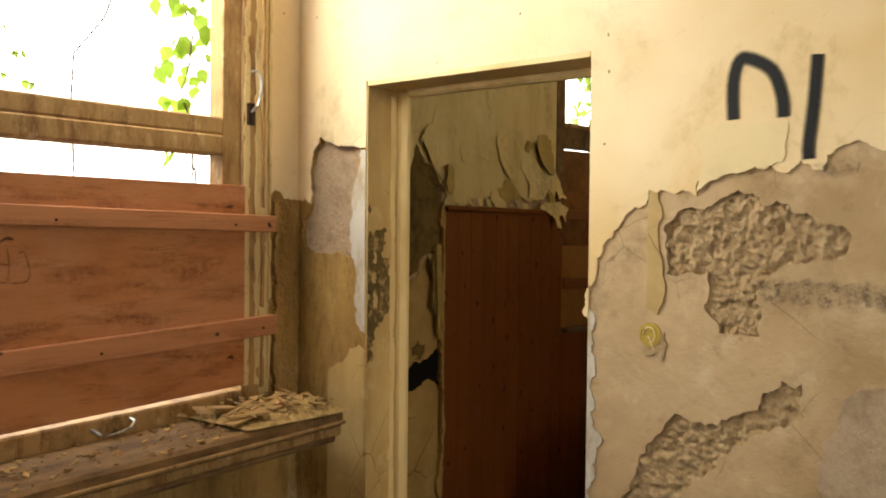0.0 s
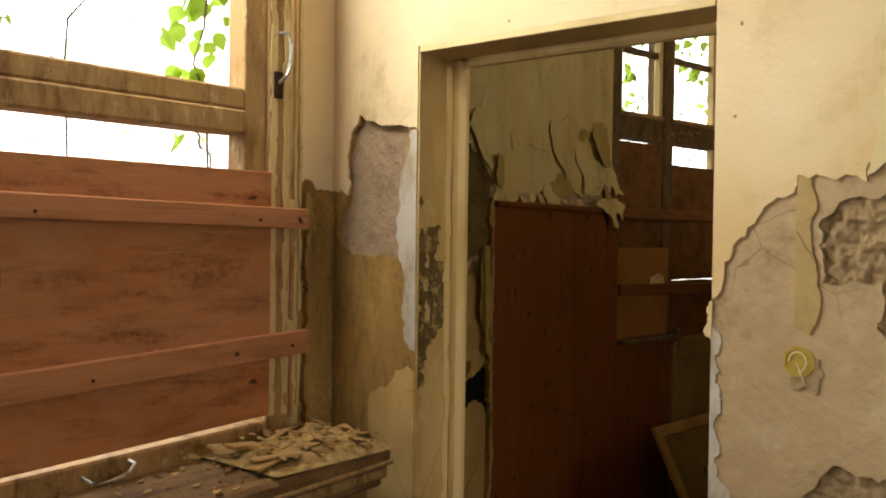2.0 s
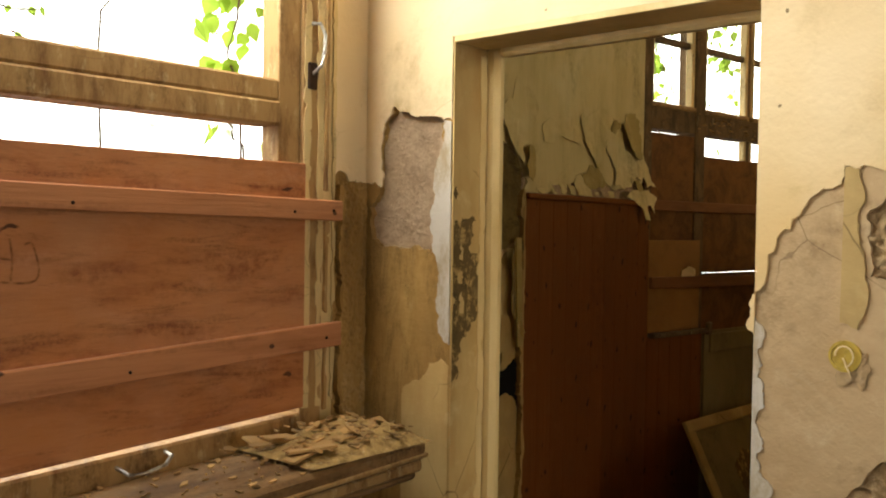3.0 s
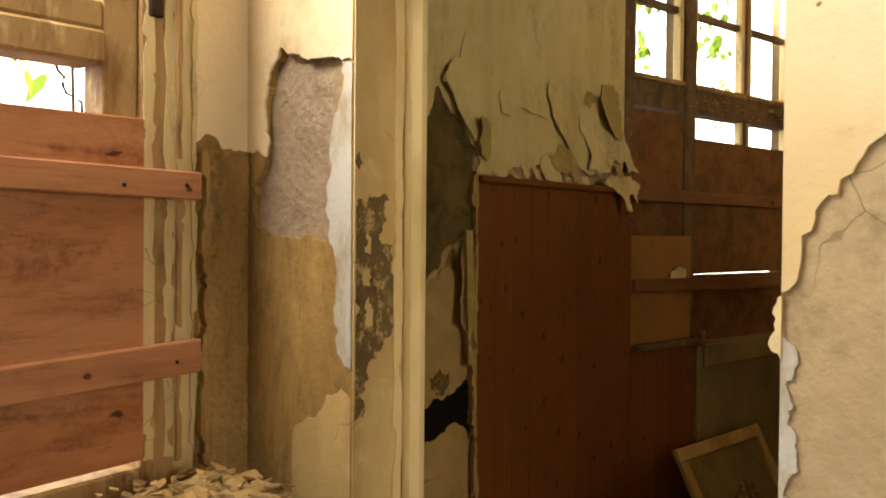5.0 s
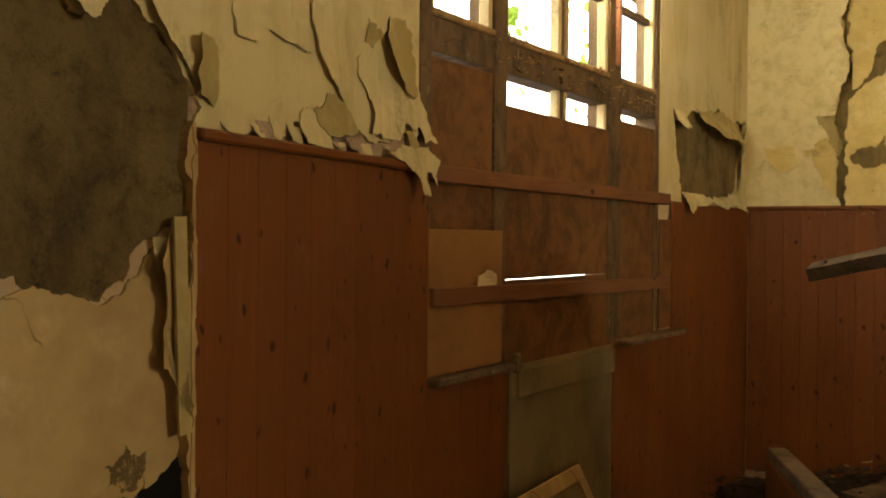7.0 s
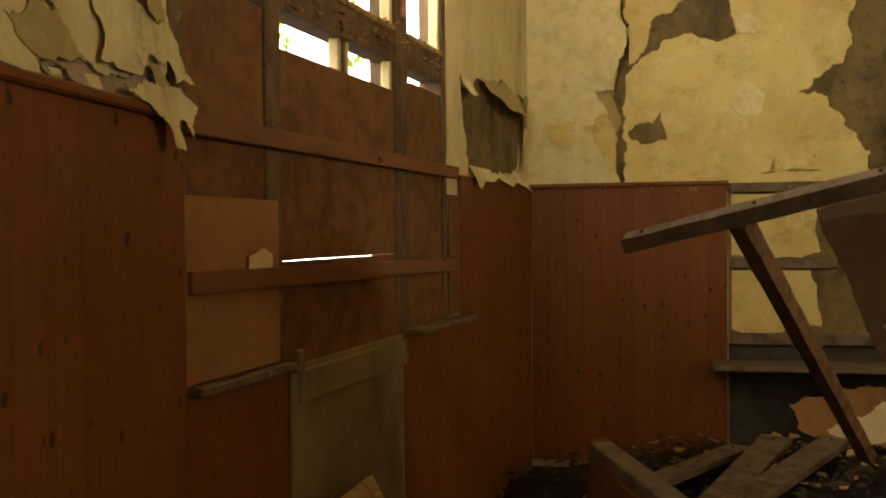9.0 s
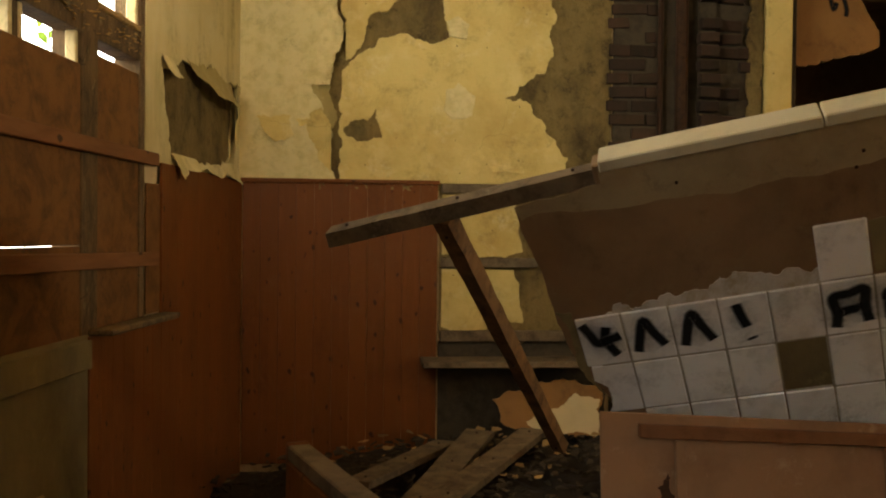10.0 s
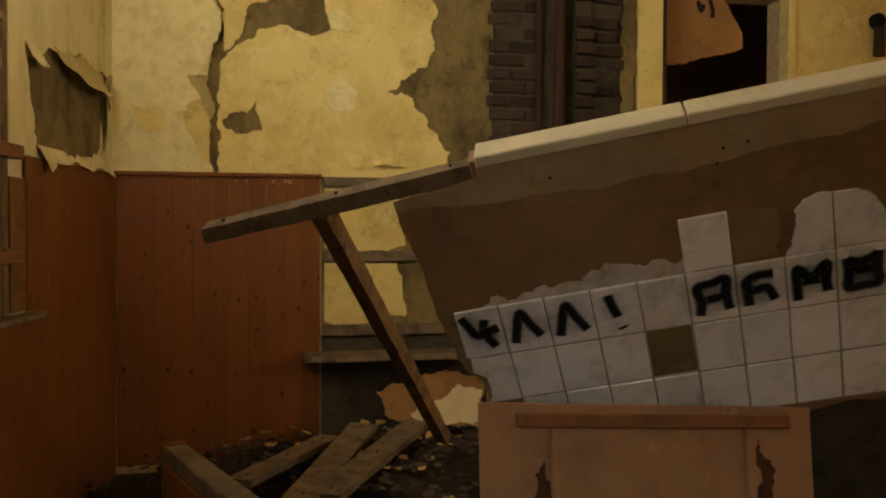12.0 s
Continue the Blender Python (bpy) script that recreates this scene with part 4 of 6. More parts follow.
for u0, u1, y, d, m, sd in ((1.350, 1.384, 3.02, 0.003, JAMB2, 1), (1.388, 1.402, 3.02, 0.005, TRIMC, 2), (1.266, 1.290, 2.992, 0.003, TRIMC, 3), (1.31, 1.334, 2.992, 0.0025, TRIMC, 4)):
    part("paint_remnant", chipped(lambda u, dd, z: (u, y + dd, z), u0, u1, 1.64 if u0 < 1.2 else 0.99, 2.66, d, 0.006, sd, 0.03), m, w1, "flaked remnant of cream paint")
for k, z0, z1 in ((0, 1.56, 2.7), (1, 0.98, 1.15), (2, 1.24, 1.48)):
    part("bead", chipped(lambda u, dd, z: (u, 2.99 + dd, z), 1.333, 1.345, z0, z1, 0.010, 0.003, 50 + k, 0.04), OLDWOOD, w1, "dark split bead along the frame")
part("bead", chipped(lambda u, dd, z: (u, 3.02 + dd, z), 1.402, 1.422, 0.95, 1.58, 0.02, 0.012, 55, 0.025), OCHRE, w1, "crumbling plaster along the trim")
latch = thing("window_latch", (1.3, 2.98, 1.88), "bent grey metal latch hook on the window frame", "latch")
part("hook", wire([(1.285, 2.985, 2.0), (1.297, 2.965, 2.0), (1.305, 2.955, 1.97), (1.30, 2.952, 1.93), (1.293, 2.955, 1.89), (1.29, 2.985, 1.87)], 0.0055), METAL, latch)
part("plate", box(1.275, 1.305, 2.982, 2.993, 1.83, 1.90), RUST, latch)
part("handle", wire([(0.86, 2.985, 0.955), (0.86, 2.955, 0.95), (0.84, 2.945, 0.935), (0.79, 2.942, 0.925), (0.75, 2.945, 0.928), (0.74, 2.985, 0.94)], 0.005), METAL, w1, "grey metal pull handle")

# leftover nails and knots on the planks
for x, z in ((1.33, 1.52), (1.2, 1.515), (0.62, 1.52), (1.31, 1.17), (0.75, 1.165), (0.3, 1.52), (0.35, 1.16)):
    bm = bmesh.new()
    bmesh.ops.create_uvsphere(bm, u_segments=8, v_segments=5, radius=0.0042)
    bmesh.ops.translate(bm, vec=(x, 2.943, z - (0.045 * (1.365 - x) - 0.014 if z < 1.3 else 0.006)), verts=bm.verts)
    tagged(part("nail", bm, RUST), "rusty nail head driven into a plank", "nail", "nails in the near planks")

# litter on the sill
rng = random.Random(4)


def flakes(n, spot, size, seed, thick=0.003):
    """Loose bent chips lying about: one mesh of many."""
    r = random.Random(seed)
    bm = bmesh.new()
    for _ in range(n):
        x, y, z = spot(r)
        s = size * r.uniform(0.3, 1) ** 1.5
        k = r.randint(4, 6)
        turn = Euler((r.uniform(-0.35, 0.35), r.uniform(-0.35, 0.35), r.uniform(0, 6.3))).to_matrix()
        rim = [turn @ Vector((s * r.uniform(0.5, 1.3) * math.cos(i * 6.283 / k), s * r.uniform(0.4, 0.9) * math.sin(i * 6.283 / k), s * r.uniform(-0.15, 0.15))) for i in range(k)]
        lo = min(p.z for p in rim)
        top = [bm.verts.new((x + p.x, y + p.y, z + p.z - lo + thick)) for p in rim]
        bot = [bm.verts.new((x + p.x, y + p.y, z + p.z - lo)) for p in rim]
        bm.faces.new(top)
        bm.faces.new(bot[::-1])
        for i in range(k):
            bm.faces.new((bot[i], bot[(i + 1) % k], top[(i + 1) % k], top[i]))
    return bm


CRUMB = Mat("crumbly_mortar", rgb("b3955c"), 0.95)
CRUMB.over(rgb("6e5630"), CRUMB.ramp(CRUMB.noise(30, 7, 0.7), 0.45, 0.62), 0.8)
CRUMB.over(rgb("d8c294"), CRUMB.ramp(CRUMB.noise(50, 5, 0.7, offset=3), 0.56, 0.68), 0.6).relief(CRUMB.noise(70, 6, 0.7), 0.006)
RUBBLE = Mat("rubble_chips", rgb("463a2a"), 0.95)
RUBBLE.island(0.4, 1.7).relief(RUBBLE.noise(60, 5, 0.6), 0.003)
tagged(part("sill_litter", flakes(170, lambda r: (1.42 - abs(r.gauss(0, 0.16)), r.uniform(2.71, 2.97), 0.945 + r.random() * 0.02), 0.026, 3), CHIP), "heap of crumbled plaster flakes on the sill's end", "debris", kind="stuff")
tagged(part("sill_litter", lean(flakes(420, lambda r: (r.uniform(-0.9, 1.2), r.uniform(2.70, 2.97), 0.935), 0.014, 5), 0.04, 1.43), CHIP), "scattered small flakes and dust along the sill", "debris", kind="stuff")
for i in range(9):
    x, y, a = 1.38 - rng.random() * 0.32, 2.74 + rng.random() * 0.2, rng.uniform(-0.5, 0.5)
    bm = box(-0.07 * rng.uniform(0.5, 1.2), 0.07, -0.025 * rng.uniform(0.4, 1), 0.02, 0, 0.008, 0.002)
    bmesh.ops.transform(bm, matrix=pose(x, y, 0.945 + 0.012 * rng.random(), rng.uniform(-14, 14), rng.uniform(-12, 12), math.degrees(a)), verts=bm.verts)
    tagged(part("plaster_piece", bm, CHIP), "flat broken plaster piece lying on the sill", "debris", "plaster pieces on the sill")

# lumpy mortar heap under the flakes
bm = bmesh.new()
bmesh.ops.create_grid(bm, x_segments=44, y_segments=36, size=0.5)
for v in bm.verts:
    x, y = 1.25 + v.co.x * 0.40, 2.835 + v.co.y * 0.29
    e = max(0.0, 1 - (2 * v.co.x) ** 4) * max(0.0, 1 - (2 * v.co.y) ** 4)
    p = Vector((x, y, 0))
    v.co = Vector((x, y, 0.929 + e * (0.012 + 0.03 * max(0, (x - 1.1) / 0.3)) + e * 0.018 * noise.fractal(p * 26, 0.8, 2, 4)))
tagged(part("mortar_heap", bm, CRUMB, smooth=True), "crumbly ochre mortar heap on the sill's end", "debris", kind="stuff")
# pencilled boxes on the plywood
sk = thing("pencil_sketch", (0.45, 2.965, 1.38), "faint dark pencilled boxes on the plywood", "drawing")
for pts in ([(0.423, 1.437), (0.381, 1.432), (0.378, 1.359), (0.46, 1.356), (0.554, 1.356), (0.549, 1.425), (0.53, 1.428)],
            [(0.452, 1.444), (0.455, 1.401), (0.453, 1.357)],
            [(0.419, 1.398), (0.46, 1.403), (0.505, 1.398)],
            [(0.502, 1.44), (0.507, 1.4), (0.504, 1.356)],
            [(0.452, 1.444), (0.472, 1.456), (0.479, 1.44)],
            [(0.416, 1.36), (0.419, 1.389), (0.45, 1.398)]):
    part("outline", stroke(pts, lambda u, d, z: (u, 2.9655 + d, z), 0.0022), PENCIL, sk)



# ---- far room: long wall ----
far = bpy.data.objects["wall_window_far"]
part("damp_plaster", coat([(1.75, 1.25), (2.1, 1.33), (2.35, 1.28), (2.45, 1.34), (2.55, 1.42), (2.598, 1.45), (2.5981, 2.4), (1.7501, 2.402)], on_wall2, 0.004, seed=41), SOOT, far, "dark damp bare plaster")
part("paint_coat", coat([(1.752, 0.98), (2.1, 0.96), (2.24, 0.95), (2.35, 0.90), (2.48, 0.93), (2.57, 0.97), (2.595, 1.42), (2.53, 1.397), (2.485, 1.36), (2.441, 1.313), (2.351, 1.288), (2.209, 1.31), (1.753, 1.28)], on_wall2, 0.007, 0.18, seed=42), CRACKED, far, "cracked cream coat")
part("paint_coat", coat([(1.752, 0.02), (2.58, 0.021), (2.585, 0.78), (2.52, 0.84), (2.42, 0.80), (2.3, 0.83), (2.1, 0.80), (1.753, 0.84)], on_wall2, 0.007, 0.2, seed=43), CRACKED, far, "broken lower plaster coat")
part("dark_blotch", coat([(2.39, 0.99), (2.44, 1.02), (2.49, 1.0), (2.48, 0.955), (2.43, 0.935), (2.40, 0.955)], on_wall2, 0.0085, 0.3, seed=85, fine=0.006), MOULD, far, "dark mouldy blotch")
# Flat black strip laid on the wall; paints the shade of a broken-out groove.
part("cavity", box(1.76, 2.59, WY + 0.006, WY + 0.0105, 0.78, 0.97, 0), DARK, far, "black strip for the shade in a broken-out groove")
part("wallpaper", coat([(1.76, HIGH - 0.002), (1.761, 2.02), (2.12, 1.97), (2.272, 1.854), (2.31, 1.78), (2.333, 1.778), (2.38, 1.844), (2.413, 1.887), (2.5, 1.80), (2.556, 1.756), (2.6, 1.70), (2.63, 1.66), (2.605, 1.62), (2.757, 1.618), (2.804, 1.632), (2.843, 1.651), (2.895, 1.638), (2.937, 1.668), (2.993, 1.701), (3.028, 1.686),
     (3.071, 1.63), (3.126, 1.655), (3.191, 1.672), (3.259, 1.66), (3.408, 1.675), (3.445, 1.713), (3.522, 1.68), (3.541, 1.70), (3.5411, HIGH - 0.003)], on_wall2, 0.014, 0.2, seed=44, fine=0.008), PAPER, far, "cream wallpaper hanging in tatters")
part("bare_plaster", coat([(2.60, 1.60), (2.601, 1.75), (3.542, 1.752), (3.543, 1.601)], on_wall2, 0.004, seed=48), BEIGE, far, "grey-beige plaster under the torn paper")
PAPERB = Mat("paper_back", rgb("a8945a"), 0.9)
PAPERB.over(rgb("bfae76"), PAPERB.ramp(PAPERB.noise(12, 6, 0.7), 0.5, 0.7), 0.7).relief(PAPERB.noise(30, 5, 0.6), 0.003)


def on_paper(u, d, z):
    return (u, WY - 0.0022 + d, z)


SHEETS = (
    ([(2.2, 2.06), (2.42, 2.04), (2.41, 1.88), (2.38, 1.844), (2.333, 1.770), (2.31, 1.775), (2.272, 1.85)], ((2.2, 2.06), (2.42, 2.04)), 0.045, PAPER),
    ([(2.405, 1.885), (2.54, 2.06), (2.67, 1.97), (2.665, 1.76), (2.60, 1.68), (2.579, 1.735), (2.556, 1.756), (2.5, 1.80)], ((2.54, 2.06), (2.69, 1.68)), 0.05, PAPER),
    ([(2.592, 1.80), (2.653, 1.802), (2.675, 1.758), (2.676, 1.695), (2.654, 1.663), (2.634, 1.677), (2.596, 1.68), (2.601, 1.75)], ((2.69, 1.82), (2.68, 1.66)), 0.055, PAPERB),
    ([(2.718, 1.89), (2.978, 1.945), (2.991, 1.834), (2.893, 1.841), (2.831, 1.854), (2.80, 1.828), (2.774, 1.821), (2.727, 1.824)], ((2.718, 1.90), (2.978, 1.955)), 0.016, PAPER),
    ([(3.001, 1.965), (3.226, 2.017), (3.228, 1.928), (3.18, 1.80), (3.137, 1.741), (3.062, 1.785), (3.014, 1.851)], ((3.05, 2.0), (3.25, 1.80)), 0.02, PAPER),
    ([(3.075, 1.753), (3.15, 1.736), (3.231, 1.667), (3.18, 1.658), (3.126, 1.649), (3.064, 1.649), (2.993, 1.708)], ((3.06, 1.76), (3.24, 1.73)), 0.012, PAPERB),
    ([(2.955, 1.69), (2.993, 1.71), (3.05, 1.70), (3.064, 1.656), (3.071, 1.615), (3.01, 1.617), (2.96, 1.619)], ((2.95, 1.72), (3.07, 1.72)), 0.03, PAPER),
    ([(2.84, 1.665), (2.87, 1.66), (2.89, 1.63), (2.87, 1.618), (2.845, 1.63)], ((2.84, 1.67), (2.89, 1.67)), 0.02, PAPER),
    ([(2.90, 1.66), (2.93, 1.66), (2.94, 1.625), (2.915, 1.617)], ((2.90, 1.665), (2.94, 1.665)), 0.02, PAPER),
    ([(3.20, 1.86), (3.30, 1.89), (3.405, 1.871), (3.444, 1.815), (3.439, 1.712), (3.408, 1.67), (3.32, 1.668), (3.259, 1.677), (3.272, 1.745), (3.225, 1.80)], ((3.2, 1.9), (3.45, 1.9)), 0.022, PAPER),
    ([(3.371, 2.003), (3.44, 2.01), (3.475, 1.977), (3.51, 1.89), (3.537, 1.812), (3.453, 1.808), (3.40, 1.83), (3.343, 1.861), (3.327, 1.948)], ((3.36, 2.02), (3.55, 1.80)), 0.06, PAPERB),
    ([(3.39, 1.80), (3.537, 1.825), (3.57, 1.75), (3.609, 1.681), (3.575, 1.685), (3.539, 1.674), (3.52, 1.72), (3.488, 1.702), (3.45, 1.72), (3.408, 1.685)], ((3.39, 1.81), (3.54, 1.835)), 0.05, PAPER),
    ([(3.227, 1.965), (3.26, 1.96), (3.315, 1.93), (3.28, 1.90), (3.241, 1.91)], ((3.22, 1.90), (3.32, 1.89)), 0.03, PAPERB),
    ([(3.46, 1.70), (3.50, 1.71), (3.515, 1.64), (3.48, 1.65)], ((3.46, 1.71), (3.50, 1.72)), 0.03, PAPERB),
)
for k, (pts, hinge, lift, m) in enumerate(SHEETS):
    part("paper_tatter", peel(pts, on_paper, hinge, lift * 0.55, 20 + k, base=0.002), m, far)
part("paper_tatter", peel([(3.288, 1.645), (3.408, 1.655), (3.50, 1.66), (3.611, 1.628), (3.593, 1.605), (3.569, 1.554), (3.55, 1.59), (3.524, 1.592), (3.501, 1.521), (3.468, 1.524), (3.457, 1.579), (3.409, 1.600), (3.35, 1.62)],
                          on_paper, ((3.288, 1.66), (3.611, 1.64)), 0.022, 71, base=0.034), PAPER, far, "yellowed paper tongue hanging over the cladding")
rng = random.Random(7)
for k in range(11):
    u, w, h = rng.uniform(2.68, 3.5), rng.uniform(0.02, 0.05), rng.uniform(0.015, 0.045)
    part("paper_tatter", peel([(u - w, 1.62 + h), (u + w, 1.622 + h), (u + 0.7 * w, 1.62), (u + 0.2 * w, 1.612), (u - 0.6 * w, 1.625)], on_paper, ((u - w, 1.63 + h), (u + w, 1.63 + h)), rng.uniform(0.006, 0.016), 90 + k, base=0.002, step=0.03), BEIGE if k % 3 == 1 else PAPER, far)
part("lifted_coat", peel([(2.485, 1.36), (2.53, 1.40), (2.575, 1.42), (2.58, 1.30), (2.585, 1.115), (2.54, 1.13), (2.495, 1.154), (2.512, 1.25)], lambda u, d, z: on_wall2(u, d - 0.007, z), ((2.59, 1.42), (2.59, 1.1)), 0.04, 73), CRACKED, far, "torn coat curling off beside the cladding")
part("cladding_fray", chipped(lambda u, d, z: (u, WY - 0.0005 + d, z), 2.588, 2.603, 0.2, 1.62, 0.016, 0.007, 75, 0.03), CRACKED, far, "flaking paint along the cladding edge")
part("cap_moulding", box(2.598, 3.59, 3.228, 3.262, 1.592, 1.615, 0.005), PINE, long_clad)
lath = thing("loose_lath", (2.55, 3.24, 1.0), "pale loose wooden lath hanging beside the cladding", "lath")
bm = box(-0.017, 0.017, -0.004, 0.004, 0, 0.42, 0.001)
bmesh.ops.transform(bm, matrix=pose(2.562, 3.238, 1.02, 0, -2.5, 0), verts=bm.verts)
part("strip", bm, PAPERB, lath)
edge = thing("cladding_edge", (2.59, 3.25, 0), "torn paper and plaster along the cladding's side edge", "trim")
part("strip", coat([(2.578, 0.3), (2.600, 0.301), (2.603, 0.8), (2.600, 1.3), (2.604, 1.60), (2.588, 1.62), (2.580, 1.2), (2.586, 0.9)], on_wall2, 0.026, 0.15, seed=46), CRACKED, edge)
tongue = thing("paper_strip", (2.52, 3.22, 1.2), "long torn strip of cream paper curling off the wall", "paper")
part("strip", curl(lambda a, d, b: (a, WY + d, b), 2.535, 1.40, 0.075, 0.34, 0.05, 77), PAPER, tongue)

hb = thing("hardboard_piece", (3.8, 3.22, 0.98), "tan hardboard piece fixed over the window's lower corner", "board")
part("sheet", slant(3.596, 4.02, 3.252, 3.258, 0.99, 1.43), MDF, hb)
part("lower_strip", slant(3.594, 4.045, 3.215, 3.2505, 0.965, 0.988, 0.004), GREYW, hb, "pale weathered sill strip")
sc = thing("paper_scrap", (3.9, 3.2, 1.257), "crumpled white paper scrap resting on the plank", "paper")
bm = coat([(-0.06, 0.0), (-0.05, 0.035), (0.0, 0.05), (0.05, 0.035), (0.07, 0.01), (0.05, 0.0)], lambda a, d, b: (3.9 + a, 3.20 + d - 0.01 * math.sin(a * 40), 1.252 + b), 0.003, 0.15, seed=47)
part("sheet", bm, PALE, sc)
ga = thing("grey_panel", (4.5, 3.14, 0.0), "dusty grey fibreboard panel under the window", "panel")
part("sheet", slant(4.048, 4.915, 3.252, 3.262, 0.03, 0.97), GREYB, ga)
part("top_rail", slant(4.10, 4.90, 3.232, 3.2505, 0.86, 0.955, 0.004), GREYB, ga)
part("side_strip", slant(4.052, 4.098, 3.238, 3.2505, 0.03, 0.97, 0.004), GREYB, ga)
bl = thing("wooden_block", (4.05, 3.19, 0.93), "small plaster-crusted block at the window's foot", "block")
part("block", slant(4.04, 4.08, 3.21, 3.231, 0.955, 1.02, 0.006), GREYW, bl)
ss = thing("sill_piece", (5.3, 3.0, 0.96), "broken pale window sill piece above dark cladding", "sill")
part("board", slant(4.93, 5.62, 3.18, 3.26, 0.962, 0.985, 0.005), GREYW, ss)
# No hollow here: a flat brown sheet gives the gap its darkness.
part("recess", slant(5.445, 5.598, 3.257, 3.261, 0.99, 1.50, 0), BROWN, ss, "brown sheet standing in for the dark gap beside the window")
# far window glazing, beads and worn strips
for x0, x1 in ((3.62, 3.976), (4.06, 4.47), (4.51, 4.886), (5.01, 5.392)):
    for z0, z1 in ((2.066, 2.38), (2.41, 2.75)):
        bm = bmesh.new()
        bm.faces.new([bm.verts.new(p) for p in ((x0, 3.30, z0), (x1, 3.30, z0), (x1, 3.30, z1), (x0, 3.30, z1))])
        bend(bm)
        me = bpy.data.meshes.new("pane")
        bmesh.ops.translate(bm, vec=-w2.location, verts=bm.verts)
        bm.to_mesh(me)
        bm.free()
        me.materials.append(GLASS)
        pane = new("pane", me)
        pane.parent, pane.visible_shadow = w2, False
    part("glazing_bar", slant(x0, x1, 3.285, 3.315, 2.38, 2.41), FARWOOD, w2)
    part("bottom_bead", slant(x0, x1, 3.258, 3.30, 2.067, 2.09, 0.005), OLDWOOD, w2)
    part("side_bead", slant(x0, x0 + 0.022, 3.27, 3.31, 2.09, 2.75, 0.005), TRIMC, w2)
    part("side_bead", slant(x1 - 0.022, x1, 3.27, 3.31, 2.09, 2.75, 0.005), TRIMC, w2)
part("orange_strip", slant(4.935, 4.965, 3.245, 3.262, 2.13, 2.85, 0.004), PLANK, w2, "bare orange wood strip")
for x0, x1 in ((4.06, 4.47), (4.51, 4.886)):
    part("gap_bead", slant(x0, x0 + 0.018, 3.275, 3.31, 1.85, 1.96, 0.004), TRIMC, w2)
    part("gap_bead", slant(x1 - 0.018, x1, 3.275, 3.31, 1.85, 1.96, 0.004), TRIMC, w2)
part("peeling_paint", bend(flakes(150, lambda r: (r.uniform(4.0, 5.4), 3.258, r.uniform(1.965, 2.09)), 0.016, 61)), CHIP, w2, "flaking paint along the transom")

# stretch between window and corner
pier = bpy.data.objects["wall_window_end"]
part("bare_patch", coat([(5.60, 1.585), (5.601, 2.13), (6.80, 2.131), (6.801, 1.586)], lambda u, d, z: on_pier(u, d + 0.012, z), 0.003, seed=51), SOOT, pier, "bare grey plaster where paper tore away")
part("paint_coat", coat([(5.445, 1.58), (5.446, HIGH - 0.002), (6.84, HIGH - 0.003), (6.842, 1.581)], lambda u, d, z: on_pier(u, d + 0.012, z), 0.013, holes=([(5.631, 1.974), (5.739, 2.0), (5.883, 2.059), (6.056, 2.057), (6.239, 2.094), (6.592, 2.066), (6.756, 2.077), (6.703, 2.013), (6.64, 1.699), (6.504, 1.645), (5.735, 1.626)],), seed=50), PAPER, pier, "cream wallpaper torn open over a bare patch")


def off_pier(u, d, z):
    return on_pier(u, d - 0.001, z)


for pts, hinge, lift, m in (([(5.90, 2.07), (6.239, 2.10), (6.624, 2.075), (6.595, 2.002), (6.392, 1.92), (6.15, 1.958), (6.014, 1.988)], ((5.9, 2.11), (6.64, 2.09)), 0.09, PAPERB),
                            ([(5.60, 2.03), (5.74, 2.03), (5.76, 1.98), (5.66, 1.94)], ((5.60, 2.05), (5.75, 2.05)), 0.05, PAPER),
                            ([(6.56, 2.05), (6.78, 2.10), (6.74, 2.0), (6.70, 1.72), (6.63, 1.68), (6.64, 1.9)], ((6.79, 2.1), (6.74, 1.7)), 0.07, PAPER),
                            ([(5.70, 1.64), (6.0, 1.64), (6.609, 1.666), (6.74, 1.65), (6.722, 1.563), (6.506, 1.598), (6.305, 1.585), (6.18, 1.60), (6.029, 1.58), (5.9, 1.577), (5.80, 1.55), (5.754, 1.536)], ((5.70, 1.68), (6.74, 1.69)), 0.05, PAPER)):
    part("paper_tatter", peel(pts, off_pier, hinge, lift, int(pts[0][0] * 100), base=0.006, fine=0.012, step=0.04), m, pier)

# ---- far wall ----
back = bpy.data.objects["wall_back"]


def on_b(u, d, z):
    return (BX + d, u, z)


part("wall_coat", coat([(3.26, HIGH - 0.002), (3.261, 1.59), (2.327, 1.591), (2.349, 1.66), (2.335, 1.86), (2.382, 1.967), (2.435, 2.113), (2.362, 2.115), (2.338, 2.213), (2.294, 2.46), (2.317, 2.582), (2.30, HIGH - 0.003)], on_b, 0.02, 0.15, seed=52), TATTER, back, "yellowed cream plaster coat")
